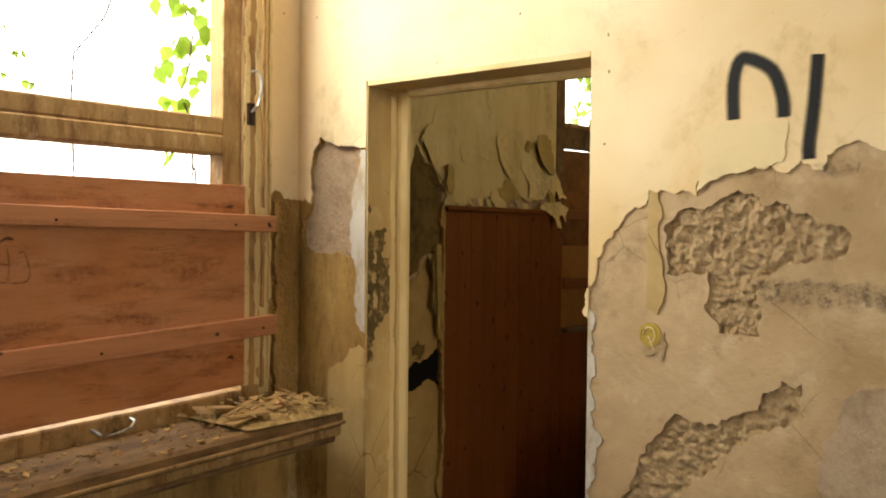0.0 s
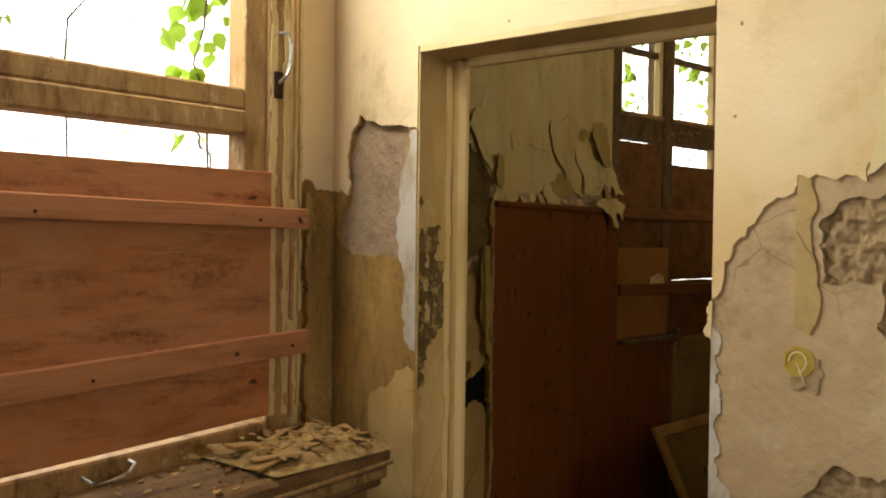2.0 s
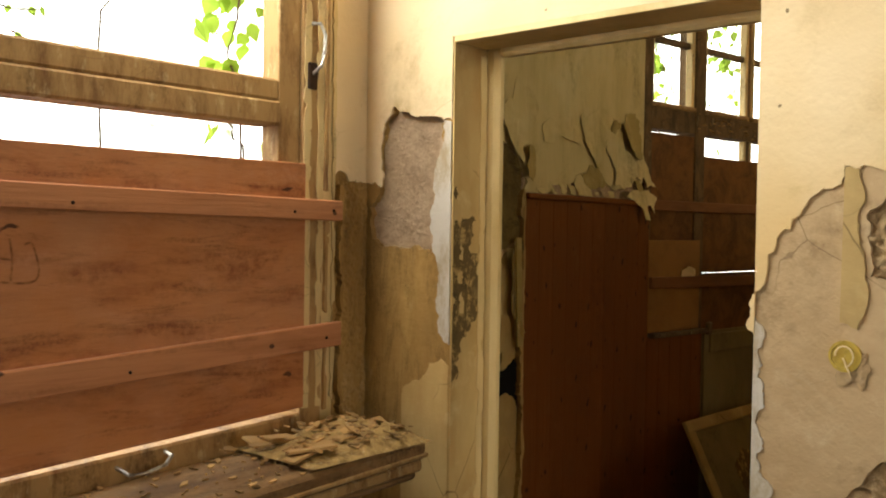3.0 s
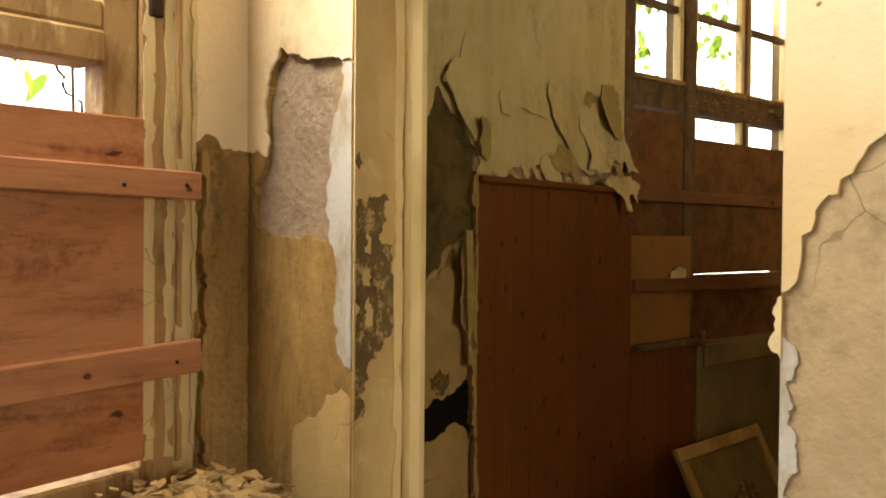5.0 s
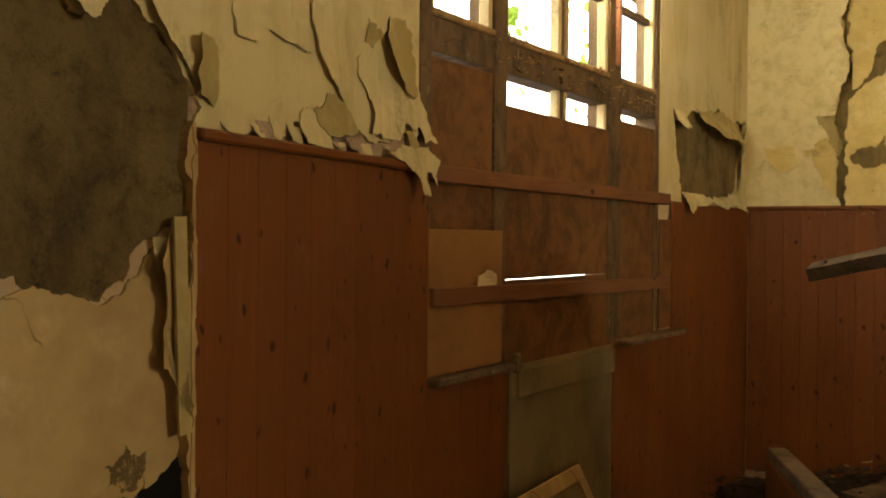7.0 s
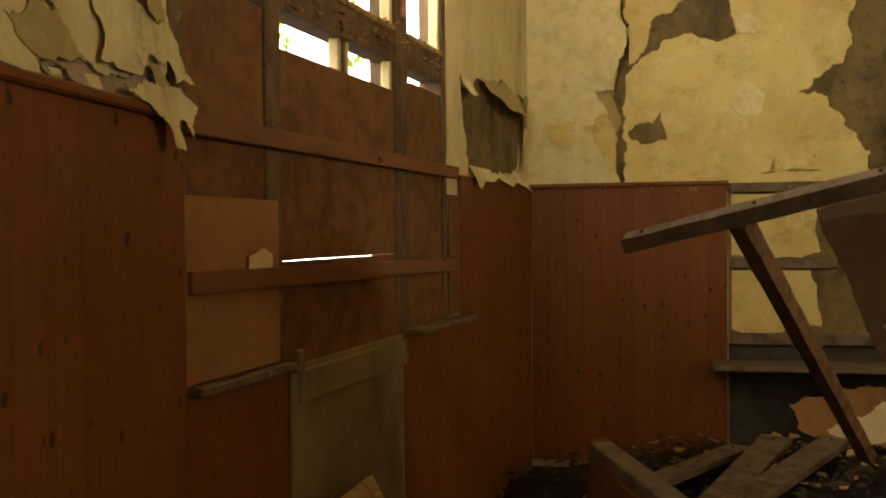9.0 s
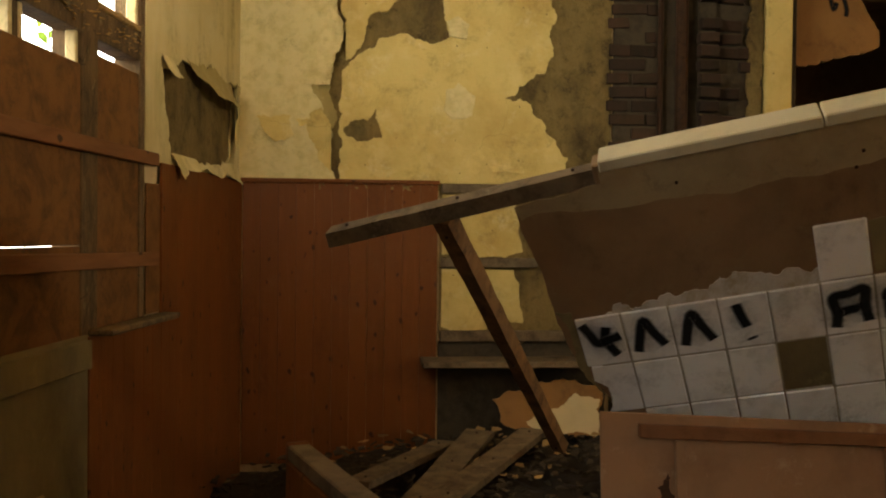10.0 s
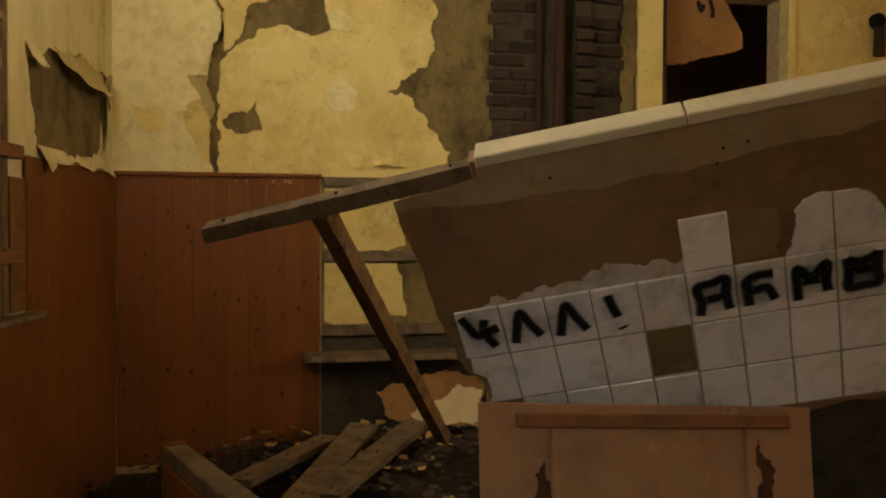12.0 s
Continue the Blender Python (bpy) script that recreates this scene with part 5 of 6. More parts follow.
part("wall_coat", coat([(2.310, 1.592), (2.304, 1.845), (2.291, 2.092), (2.292, 2.199), (2.253, 2.246), (2.21, 2.285), (2.155, 2.317), (2.032, 2.391), (1.94, 2.41), (1.893, 2.38), (1.753, 2.369), (1.691, 2.417), (1.722, 2.478), (1.739, 2.602), (1.70, 2.70), (1.4, 2.75), (1.16, 2.68), (1.14, 2.622), (1.107, 2.514), (1.129, 2.482), (1.137, 2.387), (1.12, 2.309), (1.167, 2.214), (1.262, 2.165), (1.325, 2.10), (1.388, 2.064), (1.244, 2.04), (1.146, 1.869), (1.033, 1.745), (1.048, 1.682), (1.02, 1.594)],
     on_b, 0.018, 0.22, holes=([(2.274, 1.892), (2.151, 1.926), (2.097, 2.004), (2.083, 1.896), (2.073, 1.835), (2.212, 1.817), (2.268, 1.846)],), seed=53, fine=0.016), YELLOW, back, "yellowed plaster coat broken away at its edges")
part("wall_coat", coat([(2.289, 2.583), (2.272, 2.399), (2.271, 2.252), (2.222, 2.284), (2.171, 2.372), (2.156, 2.48), (2.034, 2.536), (1.979, 2.593), (1.95, 2.80), (2.28, 2.801)], on_b, 0.024, 0.2, seed=59), YELLOW, back, "loose strip of yellowed plaster")


def off_back(u, d, z):
    return (BX - 0.0205 + d, u, z)


for pts, hinge, lift, m in (([(2.60, 2.95), (2.601, 2.14), (2.50, 2.12), (2.362, 2.112), (2.338, 2.213), (2.294, 2.46), (2.317, 2.582), (2.29, 2.95)], ((2.61, 2.95), (2.61, 2.1)), 0.07, TATTER),
                            ([(2.45, 2.14), (2.352, 2.11), (2.315, 1.969), (2.335, 1.845), (2.366, 1.921), (2.397, 2.012)], ((2.45, 2.14), (2.345, 1.85)), 0.05, PAPERB),
                            ([(2.48, 1.90), (2.43, 1.98), (2.40, 1.99), (2.345, 1.86), (2.345, 1.64), (2.40, 1.70)], ((2.50, 1.95), (2.42, 1.65)), 0.05, YELLOW),
                            ([(2.746, 1.943), (2.564, 1.950), (2.548, 1.841), (2.60, 1.81), (2.639, 1.802), (2.70, 1.853)], ((2.74, 1.96), (2.56, 1.965)), 0.022, YELLOW),
                            ([(2.54, 1.93), (2.44, 1.94), (2.45, 1.90), (2.52, 1.89)], ((2.54, 1.95), (2.44, 1.95)), 0.02, YELLOW),
                            ([(1.62, 1.70), (1.56, 1.78), (1.50, 1.74), (1.53, 1.66), (1.60, 1.65)], ((1.64, 1.80), (1.5, 1.80)), 0.03, YELLOW),
                            ([(1.48, 1.69), (1.30, 1.695), (1.28, 1.66), (1.46, 1.655)], ((1.48, 1.71), (1.28, 1.71)), 0.025, YELLOW)):
    part("lifted_coat", peel(pts, off_back, hinge, lift, int(pts[0][1] * 100), base=0.001, fine=0.014, step=0.035), m, back)
for k, pts in enumerate(([(1.719, 2.106), (1.672, 2.114), (1.656, 2.145), (1.609, 2.109), (1.561, 2.073), (1.576, 1.97), (1.686, 1.945), (1.733, 1.997)], [(1.722, 2.478), (1.66, 2.511), (1.597, 2.467), (1.612, 2.389), (1.706, 2.401)])):
    part("filled_hole", coat(pts, on_b, 0.034, 0.08, seed=60 + k), TATTER, back, "pale lump of filler over an old hole")
part("render_face", crust(0.79, 2.42, 1.55, HIGH - 0.01, on_b, 0.016, 0.012, seed=9), SOOT, back, "dark bare render", smooth=True)
part("wall_coat", coat([(-1.115, 0.02), (-1.116, HIGH - 0.002), (-3.19, HIGH - 0.003), (-3.191, 0.021)], on_b, 0.012, seed=54), YELLOW, back, "yellowed cream plaster coat")
part("cap_moulding", box(BX - 0.03, BX - 0.0125, 1.75, 2.83, 1.585, 1.607, 0.004), PINE, back_clad)

# dark post, pipes and the brick pier beside the inner doorway
post = thing("iron_downpipe", (6.82, 0.36, 0), "dark rusty iron pipe running up the brickwork", "pipe")
part("pipe", wire([(6.80, 0.40, 0.0), (6.80, 0.40, 1.0), (6.80, 0.40, 2.0), (6.80, 0.40, HIGH)], 0.035, 12), RUST, post)
post = thing("iron_downpipe", (6.80, 0.5, 0), "thin dark iron pipe beside the brickwork", "pipe")
part("pipe", wire([(6.81, 0.52, 0.0), (6.81, 0.52, 1.5), (6.81, 0.52, HIGH)], 0.014, 8), RUST, post)
jm = thing("door_post", (6.82, -0.17, 0), "cream painted wooden door post with chipped edge", "door frame")
part("post", box(6.80, 6.92, -0.248, -0.09, 0, HIGH - 0.05, 0.008), YELLOW, jm)
part("stop", box(6.84, 6.94, -0.29, -0.2485, 0, HIGH - 0.05, 0.006), MORTAR_SHADE, jm)
jm = thing("door_post", (6.84, -1.1, 0), "cream painted wooden door post of the inner doorway", "door frame")
part("post", box(6.815, 6.93, -1.135, -1.085, 0, HIGH - 0.05, 0.008), YELLOW, jm)
ob_ = thing("hanging_board", (7.3, -0.65, 2.2), "broken orange-brown board hanging behind the inner doorway", "board")
part("sheet", coat([(-0.30, 2.33), (-0.305, 2.95), (-0.62, 2.96), (-0.72, 2.75), (-0.84, 2.58), (-0.87, 2.45), (-0.80, 2.42)], lambda a, d, b: (7.0 + d, a, b), 0.02, 0.15, seed=55), MDF, ob_)
part("spray_mark", stroke([(-0.56, 2.72), (-0.58, 2.66), (-0.60, 2.70)], lambda u, d, z: (6.978 + d, u, z), 0.012), SPRAY, ob_)
part("spray_mark", stroke([(-0.64, 2.73), (-0.66, 2.66), (-0.655, 2.62)], lambda u, d, z: (6.978 + d, u, z), 0.012), SPRAY, ob_)
stub = thing("pipe_stub", (6.8, -1.69, 2.5), "rusty capped pipe stub on the yellowed wall", "pipe")
part("pipe", wire([(6.80, -1.70, 2.40), (6.795, -1.70, 2.50), (6.79, -1.695, 2.58)], 0.035, 10), RUST, stub)
part("cap", ring(-1.70, 2.62, 0.012, 0.05, 0.05, on_b, 14), DARK, stub)

# patched lower wall right of the cladding
part("damp_plaster", coat([(1.748, 0.735), (1.749, 1.588), (0.80, 1.589), (0.79, 0.736)], on_b, 0.005, 0.1, seed=84), SOOT, back, "dark bare plaster round the panels")
for y0, y1, z0, z1, m, lab in ((1.30, 1.735, 1.20, 1.53, YELLOW, "yellowed plaster panel"), (1.30, 1.735, 0.80, 1.12, YELLOW, "yellowed plaster panel")):
    part("wall_coat", coat([(y1, z0), (y1 - 0.001, z1), (y0 + 0.03, z1 - 0.001), (y0, (z0 + z1) / 2), (y0 - 0.02, z0 + 0.02), (y0 + 0.15, z0 - 0.01)], on_b, 0.012, 0.12, seed=int(z0 * 90)), m, back, lab)
for z, t, y0, y1 in ((1.54, 0.05, 1.2, 1.74), (1.13, 0.055, 1.2, 1.74), (0.72, 0.06, 0.9, 1.74)):
    b = thing("wall_batten", (6.82, 1.5, z), "dark wooden batten across the patched wall", "batten", "battens on the far wall")
    part("strip", box(BX - 0.035, BX - 0.001, y0, y1, z, z + t, 0.004), GREYW, b)
# Dark coat puts the shade of the cavity under the shelf into colour.
part("damp_plaster", coat([(1.75, 0.02), (1.751, 0.72), (0.80, 0.73), (0.79, 0.021)], on_b, 0.006, 0.1, seed=77), MORTAR_SHADE, back, "bare wall below the shelf, coated dark for the cavity's shade")
sh = thing("wall_shelf", (6.75, 1.4, 0.6), "pale dusty narrow shelf board below the patched wall", "shelf")
part("board", box(6.62, 6.845, 0.85, 1.85, 0.60, 0.635, 0.005), GREYW, sh)
tb = thing("torn_board", (6.7, 1.2, 0.2), "torn orange and cream fibreboard leaning on the wall", "board")
part("sheet", coat([(0.85, 0.20), (0.86, 0.50), (1.1, 0.52), (1.46, 0.42), (1.42, 0.30), (1.22, 0.22)], lambda a, d, b: (6.72 + d + 0.15 * (b - 0.4), a, b), 0.012, 0.15, seed=57), MDF, tb)
part("torn_face", coat([(0.88, 0.21), (0.87, 0.42), (1.0, 0.45), (1.15, 0.36), (1.28, 0.30), (1.2, 0.225)], lambda a, d, b: (6.707 + d + 0.15 * (b - 0.4), a, b), 0.003, 0.2, seed=58), PALE, tb)

# ---- fallen tiled partition ----
sx = Vector((-0.3934, -0.900, 0.187)).normalized()
sv = Vector((0.3918, -0.346, -0.852))
sv = (sv - sx * sv.dot(sx)).normalized()
sn = sx.cross(sv)
SLAB = Matrix((sx, sv, sn)).transposed().to_4x4()
SLAB.translation = (4.096, 0.998, 1.2015)


def on_slab(u, d, v):
    """Along the partition, out of its face (d below 0), and down it."""
    return (u, v, d)


slab = new("fallen_partition")
slab.matrix_world = SLAB
tagged(slab, "fallen brown-painted partition wall leaning over, partly covered with white tiles", "partition")
part("core", coat([(-0.724, -0.379), (-0.70, -0.05), (-0.68, 0.15), (-0.60, 0.33), (-0.45, 0.55), (-0.30, 1.38), (2.6, 1.382), (2.602, -0.44), (-0.482, -0.44), (-0.487, -0.397), (-0.583, -0.385)], on_slab, 0.001, 0.06, seed=61), SLABP, slab, local=True)
bm = box(-0.5, 2.6, -0.45, 1.37, 0.001, 0.07, 0.004)
part("backing", bm, SLABP, slab, local=True)
part("painted_band", coat([(-0.724, -0.379), (-0.715, -0.335), (-0.676, -0.347), (-0.543, -0.327), (-0.377, -0.318), (-0.17, -0.300), (-0.048, -0.316), (0.128, -0.312), (0.274, -0.329), (0.416, -0.323), (0.558, -0.348), (0.9, -0.335), (1.5, -0.35), (2.598, -0.36), (2.599, -0.45), (-0.481, -0.451), (-0.487, -0.397), (-0.583, -0.385)], on_slab, 0.003, 0.05, seed=62), BANDP, slab, "cream painted upper band", local=True)
for a, b in ((-0.48, 0.06), (0.064, 0.9), (0.904, 2.6)):
    part("capping", box(a, b, -0.465, -0.432, -0.014, 0.075, 0.004), CAPW, slab, "cream wooden capping", local=True)
part("grout_smear", coat([(-0.62, 0.03), (-0.5, -0.02), (-0.3, -0.03), (-0.22, -0.055), (-0.1, -0.04), (0.0, -0.045), (0.02, 0.02), (-0.6, 0.055)], on_slab, 0.004, 0.35, seed=63), WHITE, slab, "whitish smeared grout", local=True)
part("grout_smear", coat([(0.99, 0.66), (1.2, 0.60), (1.6, 0.66), (1.3, 0.69)], on_slab, 0.003, 0.3, seed=64), WHITE, slab, "whitish smeared grout", local=True)
TW, TH = 0.1309, 0.1719
tile_mesh = None


def tile_at(u, v, cut=None, lift=0.0):
    global tile_mesh
    if cut is None:
        if tile_mesh is None:
            bm = box(0.002, TW - 0.002, 0.002, TH - 0.002, -0.008, 0.0, 0.0035)
            tile_mesh = part("tile", bm, TILE, slab, local=True).data
            first = [o for o in bpy.data.objects if o.data == tile_mesh][0]
            first.location = (u, v, -0.001)
            return
        o = new("tile", tile_mesh)
        o.parent, o.location = slab, (u, v, -0.001 - lift)
    else:
        o = part("tile", coat(cut, on_slab, 0.008, 0.12, seed=int(u * 50) + 9), TILE, slab, "broken tile", local=True)
        o.location = (u, v, -0.001)


rt = random.Random(3)
for i in range(-5, 14):
    for j in range(-2, 5):
        gap = (i, j) in {(-1, 1)}
        if i <= -1:
            ok = j in (0, 1) or (j == 2 and i >= -4)
        elif i <= 3:
            ok = j in (0, 1, 2) or (j == -1 and i == 0) or (j == -1 and i in (2, 3))
        else:
            ok = j in (1, 2, 3) or (j == 0 and i >= 5)
        if not ok or gap:
            continue
        u, v = i * TW, j * TH
        if (i, j) == (2, -1):
            tile_at(u, v, [(0.005, TH - 0.002), (0.03, 0.11), (0.035, 0.04), (0.06, 0.01), (TW - 0.002, 0.003), (TW - 0.0021, TH - 0.0021)])
        elif (i, j) == (3, -1):
            tile_at(u, v, [(0.002, TH - 0.002), (0.0021, 0.004), (0.06, 0.006), (0.11, 0.05), (TW - 0.002, 0.10), (TW - 0.003, TH - 0.0021)])
        elif (i, j) == (-5, 1):
            tile_at(u, v, [(0.03, TH - 0.002), (0.045, 0.08), (0.01, 0.05), (0.012, 0.002), (TW - 0.002, 0.0021), (TW - 0.0022, TH - 0.0021)])
        else:
            tile_at(u, v, None, rt.uniform(0, 0.002))
part("bare_patch", coat([(TW * 1.02, -TH * 0.9), (TW * 1.95, -TH * 0.85), (TW * 1.9, -TH * 0.05), (TW * 1.05, -0.006)], on_slab, 0.003, 0.1, seed=66), GREYB, slab, "grey tile adhesive", local=True)
part("bare_patch", coat([(-TW * 0.99, TH * 1.01), (-0.003, TH * 1.012), (-0.004, TH * 1.98), (-TW * 0.985, TH * 1.982)], on_slab, 0.003, 0.1, seed=67), GREYB, slab, "grey tile adhesive", local=True)
part("bare_patch", coat([(-0.70, -0.03), (-0.655, -0.02), (-0.64, 0.1), (-0.62, 0.30), (-0.5, 0.5), (-0.53, 0.51), (-0.61, 0.33), (-0.68, 0.15)], on_slab, 0.003, 0.12, seed=68), GREYB, slab, "grey adhesive left of the tiles", local=True)
# Dark coat paints the black void seen below the tile rows.
part("bare_patch", coat([(-0.15, 0.54), (0.535, 0.55), (0.545, 0.72), (2.598, 0.74), (2.599, 1.381), (-0.2, 1.3815)], on_slab, 0.002, 0.1, seed=69), MORTAR_SHADE, slab, "lower part coated dark for the black void below the tiles", local=True)
for k, (a, b, c, d, gaps) in enumerate(((-0.61, -0.001, 0.004, 2 * TH, ([(-TW + 0.002, TH + 0.002), (-0.004, TH + 0.002), (-0.004, 2 * TH - 0.003), (-TW + 0.002, 2 * TH - 0.003)],)), (0.0, 4 * TW - 0.001, 0.004, 3 * TH, ()), (4 * TW, 13 * TW, TH + 0.004, 4 * TH, ()))):
    part("grout_bed", coat([(a, c), (b, c), (b, d), (a, d)], on_slab, 0.0072, holes=gaps, seed=80 + k), GROUT, slab, "pale dirty tile grout", local=True)
# letters sprayed on the tiles, one to a tile
LET = {
    -5: [[(0.14, 0.12), (0.26, 0.32), (0.38, 0.52), (0.62, 0.48), (0.9, 0.42)], [(0.64, 0.22), (0.58, 0.5), (0.76, 0.8)]],
    -4: [[(0.2, 0.8), (0.32, 0.45), (0.45, 0.2), (0.6, 0.45), (0.8, 0.72)]],
    -3: [[(0.2, 0.8), (0.32, 0.45), (0.45, 0.2), (0.6, 0.45), (0.8, 0.75)]],
    -2: [[(0.35, 0.15), (0.42, 0.4), (0.5, 0.6)], [(0.55, 0.8), (0.57, 0.85)]],
    0: [[(0.2, 0.85), (0.25, 0.6), (0.2, 0.3), (0.5, 0.25), (0.8, 0.2), (0.78, 0.5), (0.82, 0.8)], [(0.25, 0.58), (0.5, 0.55), (0.78, 0.52)]],
    1: [[(0.75, 0.25), (0.4, 0.25), (0.2, 0.35), (0.3, 0.52), (0.6, 0.5), (0.75, 0.75)], [(0.2, 0.35), (0.22, 0.8)]],
    2: [[(0.2, 0.85), (0.2, 0.5), (0.22, 0.25), (0.5, 0.45), (0.8, 0.22), (0.78, 0.5), (0.8, 0.75)], [(0.3, 0.5), (0.7, 0.5)]],
    3: [[(0.2, 0.2), (0.22, 0.5), (0.2, 0.75), (0.5, 0.75), (0.8, 0.72), (0.78, 0.45), (0.82, 0.15)], [(0.22, 0.45), (0.78, 0.45)], [(0.2, 0.25), (0.5, 0.3), (0.8, 0.2)]],
}
for i, lines in LET.items():
    for line in lines:
        part("spray_mist", stroke([((i + a) * TW, b * TH) for a, b in line], lambda u, d, z: (u, z, -0.0108 + d), 0.033, 0.0004), MIST, slab, "thin grey overspray", local=True)
        part("sprayed_letter", stroke([((i + a) * TW, b * TH) for a, b in line], lambda u, d, z: (u, z, -0.0115 + d), 0.0108), SPRAY, slab, "black sprayed letter", local=True)
for u, v in ((0.14, -0.35), (0.20, -0.355), (0.12, -0.31), (0.62, -0.37), (0.70, -0.375), (-0.3, -0.36), (1.0, -0.38), (0.55, -0.33)):
    part("nail", box(u - 0.004, u + 0.004, v - 0.004, v + 0.004, -0.006, 0.0, 0.001), RUST, slab, local=True)
so = new("socket_strip")
so.matrix_world = SLAB @ Matrix.Translation((0.0, 0.0, -0.0115))
tagged(so, "ivory triple power socket strip fixed to the tiles", "socket")
part("plate", box(0.575, 0.765, 0.35, 0.412, -0.016, 0.0, 0.005), SOCKET, so, local=True)
for k in range(3):
    o = part("socket_ring", ring(0.607 + 0.063 * k, 0.381, 0.016, 0.022, 0.006, lambda a, d, b: (a, b, -0.016 + d)), SOCKET, so, local=True)
    # Black disc on the plate paints the shade inside the socket.
    part("socket_hole", disc(0.607 + 0.063 * k, 0.381, 0.016, -0.0185, lambda a, d, b: (a, b, d)), DARK, so, local=True)

# loose top rail and propping strut
def beam(name, p, q, w, h, mat, label, category, twist=0.0, group="", rough=0.004):
    p, q = Vector(p), Vector(q)
    way = (q - p).normalized()
    m = way.to_track_quat("X", "Z").to_matrix().to_4x4() @ pose(0, 0, 0, twist)
    th = new(name)
    m.translation = p
    th.matrix_world = m
    tagged(th, label, category, group)
    length = (q - p).length
    bm = bmesh.new()
    r = random.Random(int(length * 1000))
    rings = []
    n = max(4, int(length / 0.08))
    for i in range(n + 1):
        x = length * i / n
        e = rough * (3 if i in (0, n) else 1)
        rings.append([bm.verts.new((x + (r.uniform(-e, e) if i in (0, n) else 0), sy * w / 2 + r.uniform(-rough, rough) * 0.4, sz * h / 2 + r.uniform(-rough, rough) * 0.4)) for sy, sz in ((-1, -1), (1, -1), (1, 1), (-1, 1))])
    for a, b in zip(rings, rings[1:]):
        for k in range(4):
            bm.faces.new((a[k], a[(k + 1) % 4], b[(k + 1) % 4], b[k]))
    bm.faces.new(rings[0][::-1])
    bm.faces.new(rings[-1])
    bmesh.ops.bevel(bm, geom=[e for e in bm.edges if len(e.link_faces) == 2 and e.calc_face_angle(0) > 0.8], offset=0.003, segments=1, affect="EDGES")
    part("timber", bm, mat, th, local=True)
    for x in (0.06, 0.5 * length, length - 0.07):
        part("nail", box(x - 0.004, x + 0.004, -0.004, 0.004, -h / 2 - 0.006, h / 2 + 0.006, 0.001), RUST, th, local=True)
    return th


ptip = Vector((4.43, 2.274, 1.302))
pjoin = Vector((4.148, 1.567, 1.479))
beam("top_rail", ptip, pjoin, 0.05, 0.046, GREYW, "long weathered rail sticking out from the fallen partition", "rail", 28)
beam("prop_strut", (4.33, 1.96, 1.36), (5.75, 1.30, 0.38), 0.052, 0.052, STRUT, "broken wooden strut propping the fallen partition", "strut", 10)

# board leaning in front of the partition
bd = thing("leaning_board", (4.05, 1.06, 0.0), "pinkish plywood panel with wooden cleats leaning on the partition", "board")


def on_bd(u, d, z):
    t = (z / 0.87)
    return (4.02 + 0.10 * t + d + 0.05 * (1.57 - u), u, z)


for n_, (u0, u1, z0, z1, d0, d1, m) in {"sheet": (0.56, 1.57, 0.02, 0.86, 0.0, 0.012, CUTBRD), "cleat": (0.64, 1.47, 0.80, 0.835, -0.022, -0.0005, PLANK2)}.items():
    bm = box(u0, u1, d0, d1, z0, z1, 0.003)
    for v in bm.verts:
        v.co = Vector(on_bd(v.co.x, v.co.y, v.co.z - 0.06 * (1.57 - v.co.x) * (v.co.z / 0.87)))
    part(n_, bm, m, bd)
for u in (1.36, 0.77):
    bm = box(u - 0.014, u + 0.014, -0.018, -0.0005, 0.05, 0.798, 0.003)
    for v in bm.verts:
        v.co = Vector(on_bd(v.co.x, v.co.y, v.co.z - 0.06 * (1.57 - v.co.x) * (v.co.z / 0.87)))
    part("cleat", bm, CUTBRD, bd)
part("stain", coat([(1.36, 0.40), (1.37, 0.62), (1.39, 0.70), (1.43, 0.55), (1.44, 0.40)], on_bd, 0.001, 0.25, seed=71), DAMP, bd, "dark damp stain")
part("stain", coat([(0.70, 0.40), (0.69, 0.60), (0.74, 0.72), (0.77, 0.55), (0.76, 0.40)], on_bd, 0.001, 0.25, seed=72), DAMP, bd, "dark damp stain")

# overturned cabinet side standing on edge
cb = thing("cabinet_panel", (3.6, 2.17, 0.0), "red-brown cabinet side standing on edge in the rubble", "panel")
c0, c1 = Vector((4.15, 2.34, 0)), Vector((3.05, 1.96, 0))
cd = (c1 - c0).normalized()
cn = Vector((-cd.y, cd.x, 0))


def on_cab(u, d, z):
    return tuple(c0 + cd * u + cn * d + Vector((0, 0, z)))


for n_, (u0, u1, d0, d1, z0, z1, m) in {"sheet": (0.0, 1.15, -0.034, -0.012, 0.0, 0.735, PINE), "rim": (-0.005, 1.16, -0.03, 0.03, 0.736, 0.775, GREYW), "end_post": (-0.02, -0.0055, -0.03, 0.03, 0.0, 0.78, PINE)}.items():
    bm = box(u0, u1, d0, d1, z0, z1, 0.004)
    for v in bm.verts:
        v.co = Vector(on_cab(*v.co))
    part(n_, bm, m, cb)

# white frame leaning under the far window
fr = new("picture_frame")
fx = Vector((1, -0.06, 0.0)).normalized()
fz = Vector((0.03, 0.12, 0.235))
fz = (fz - fx * fz.dot(fx)).normalized()
fr.matrix_world = Matrix((fx, fz.cross(fx), fz)).transposed().to_4x4()
fr.location = Vector((3.73, 3.125, 0.565)) - fz * 0.62
tagged(fr, "white painted empty frame with stained backing leaning under the window", "frame")
for a, b, c, d in ((0.0, 0.74, 0.0, 0.055), (0.0, 0.74, 0.565, 0.62), (0.0, 0.055, 0.0555, 0.5645), (0.685, 0.74, 0.0555, 0.5645)):
    part("rail", box(a, b, -0.012, 0.012, c, d, 0.004), CRACKED, fr, local=True)
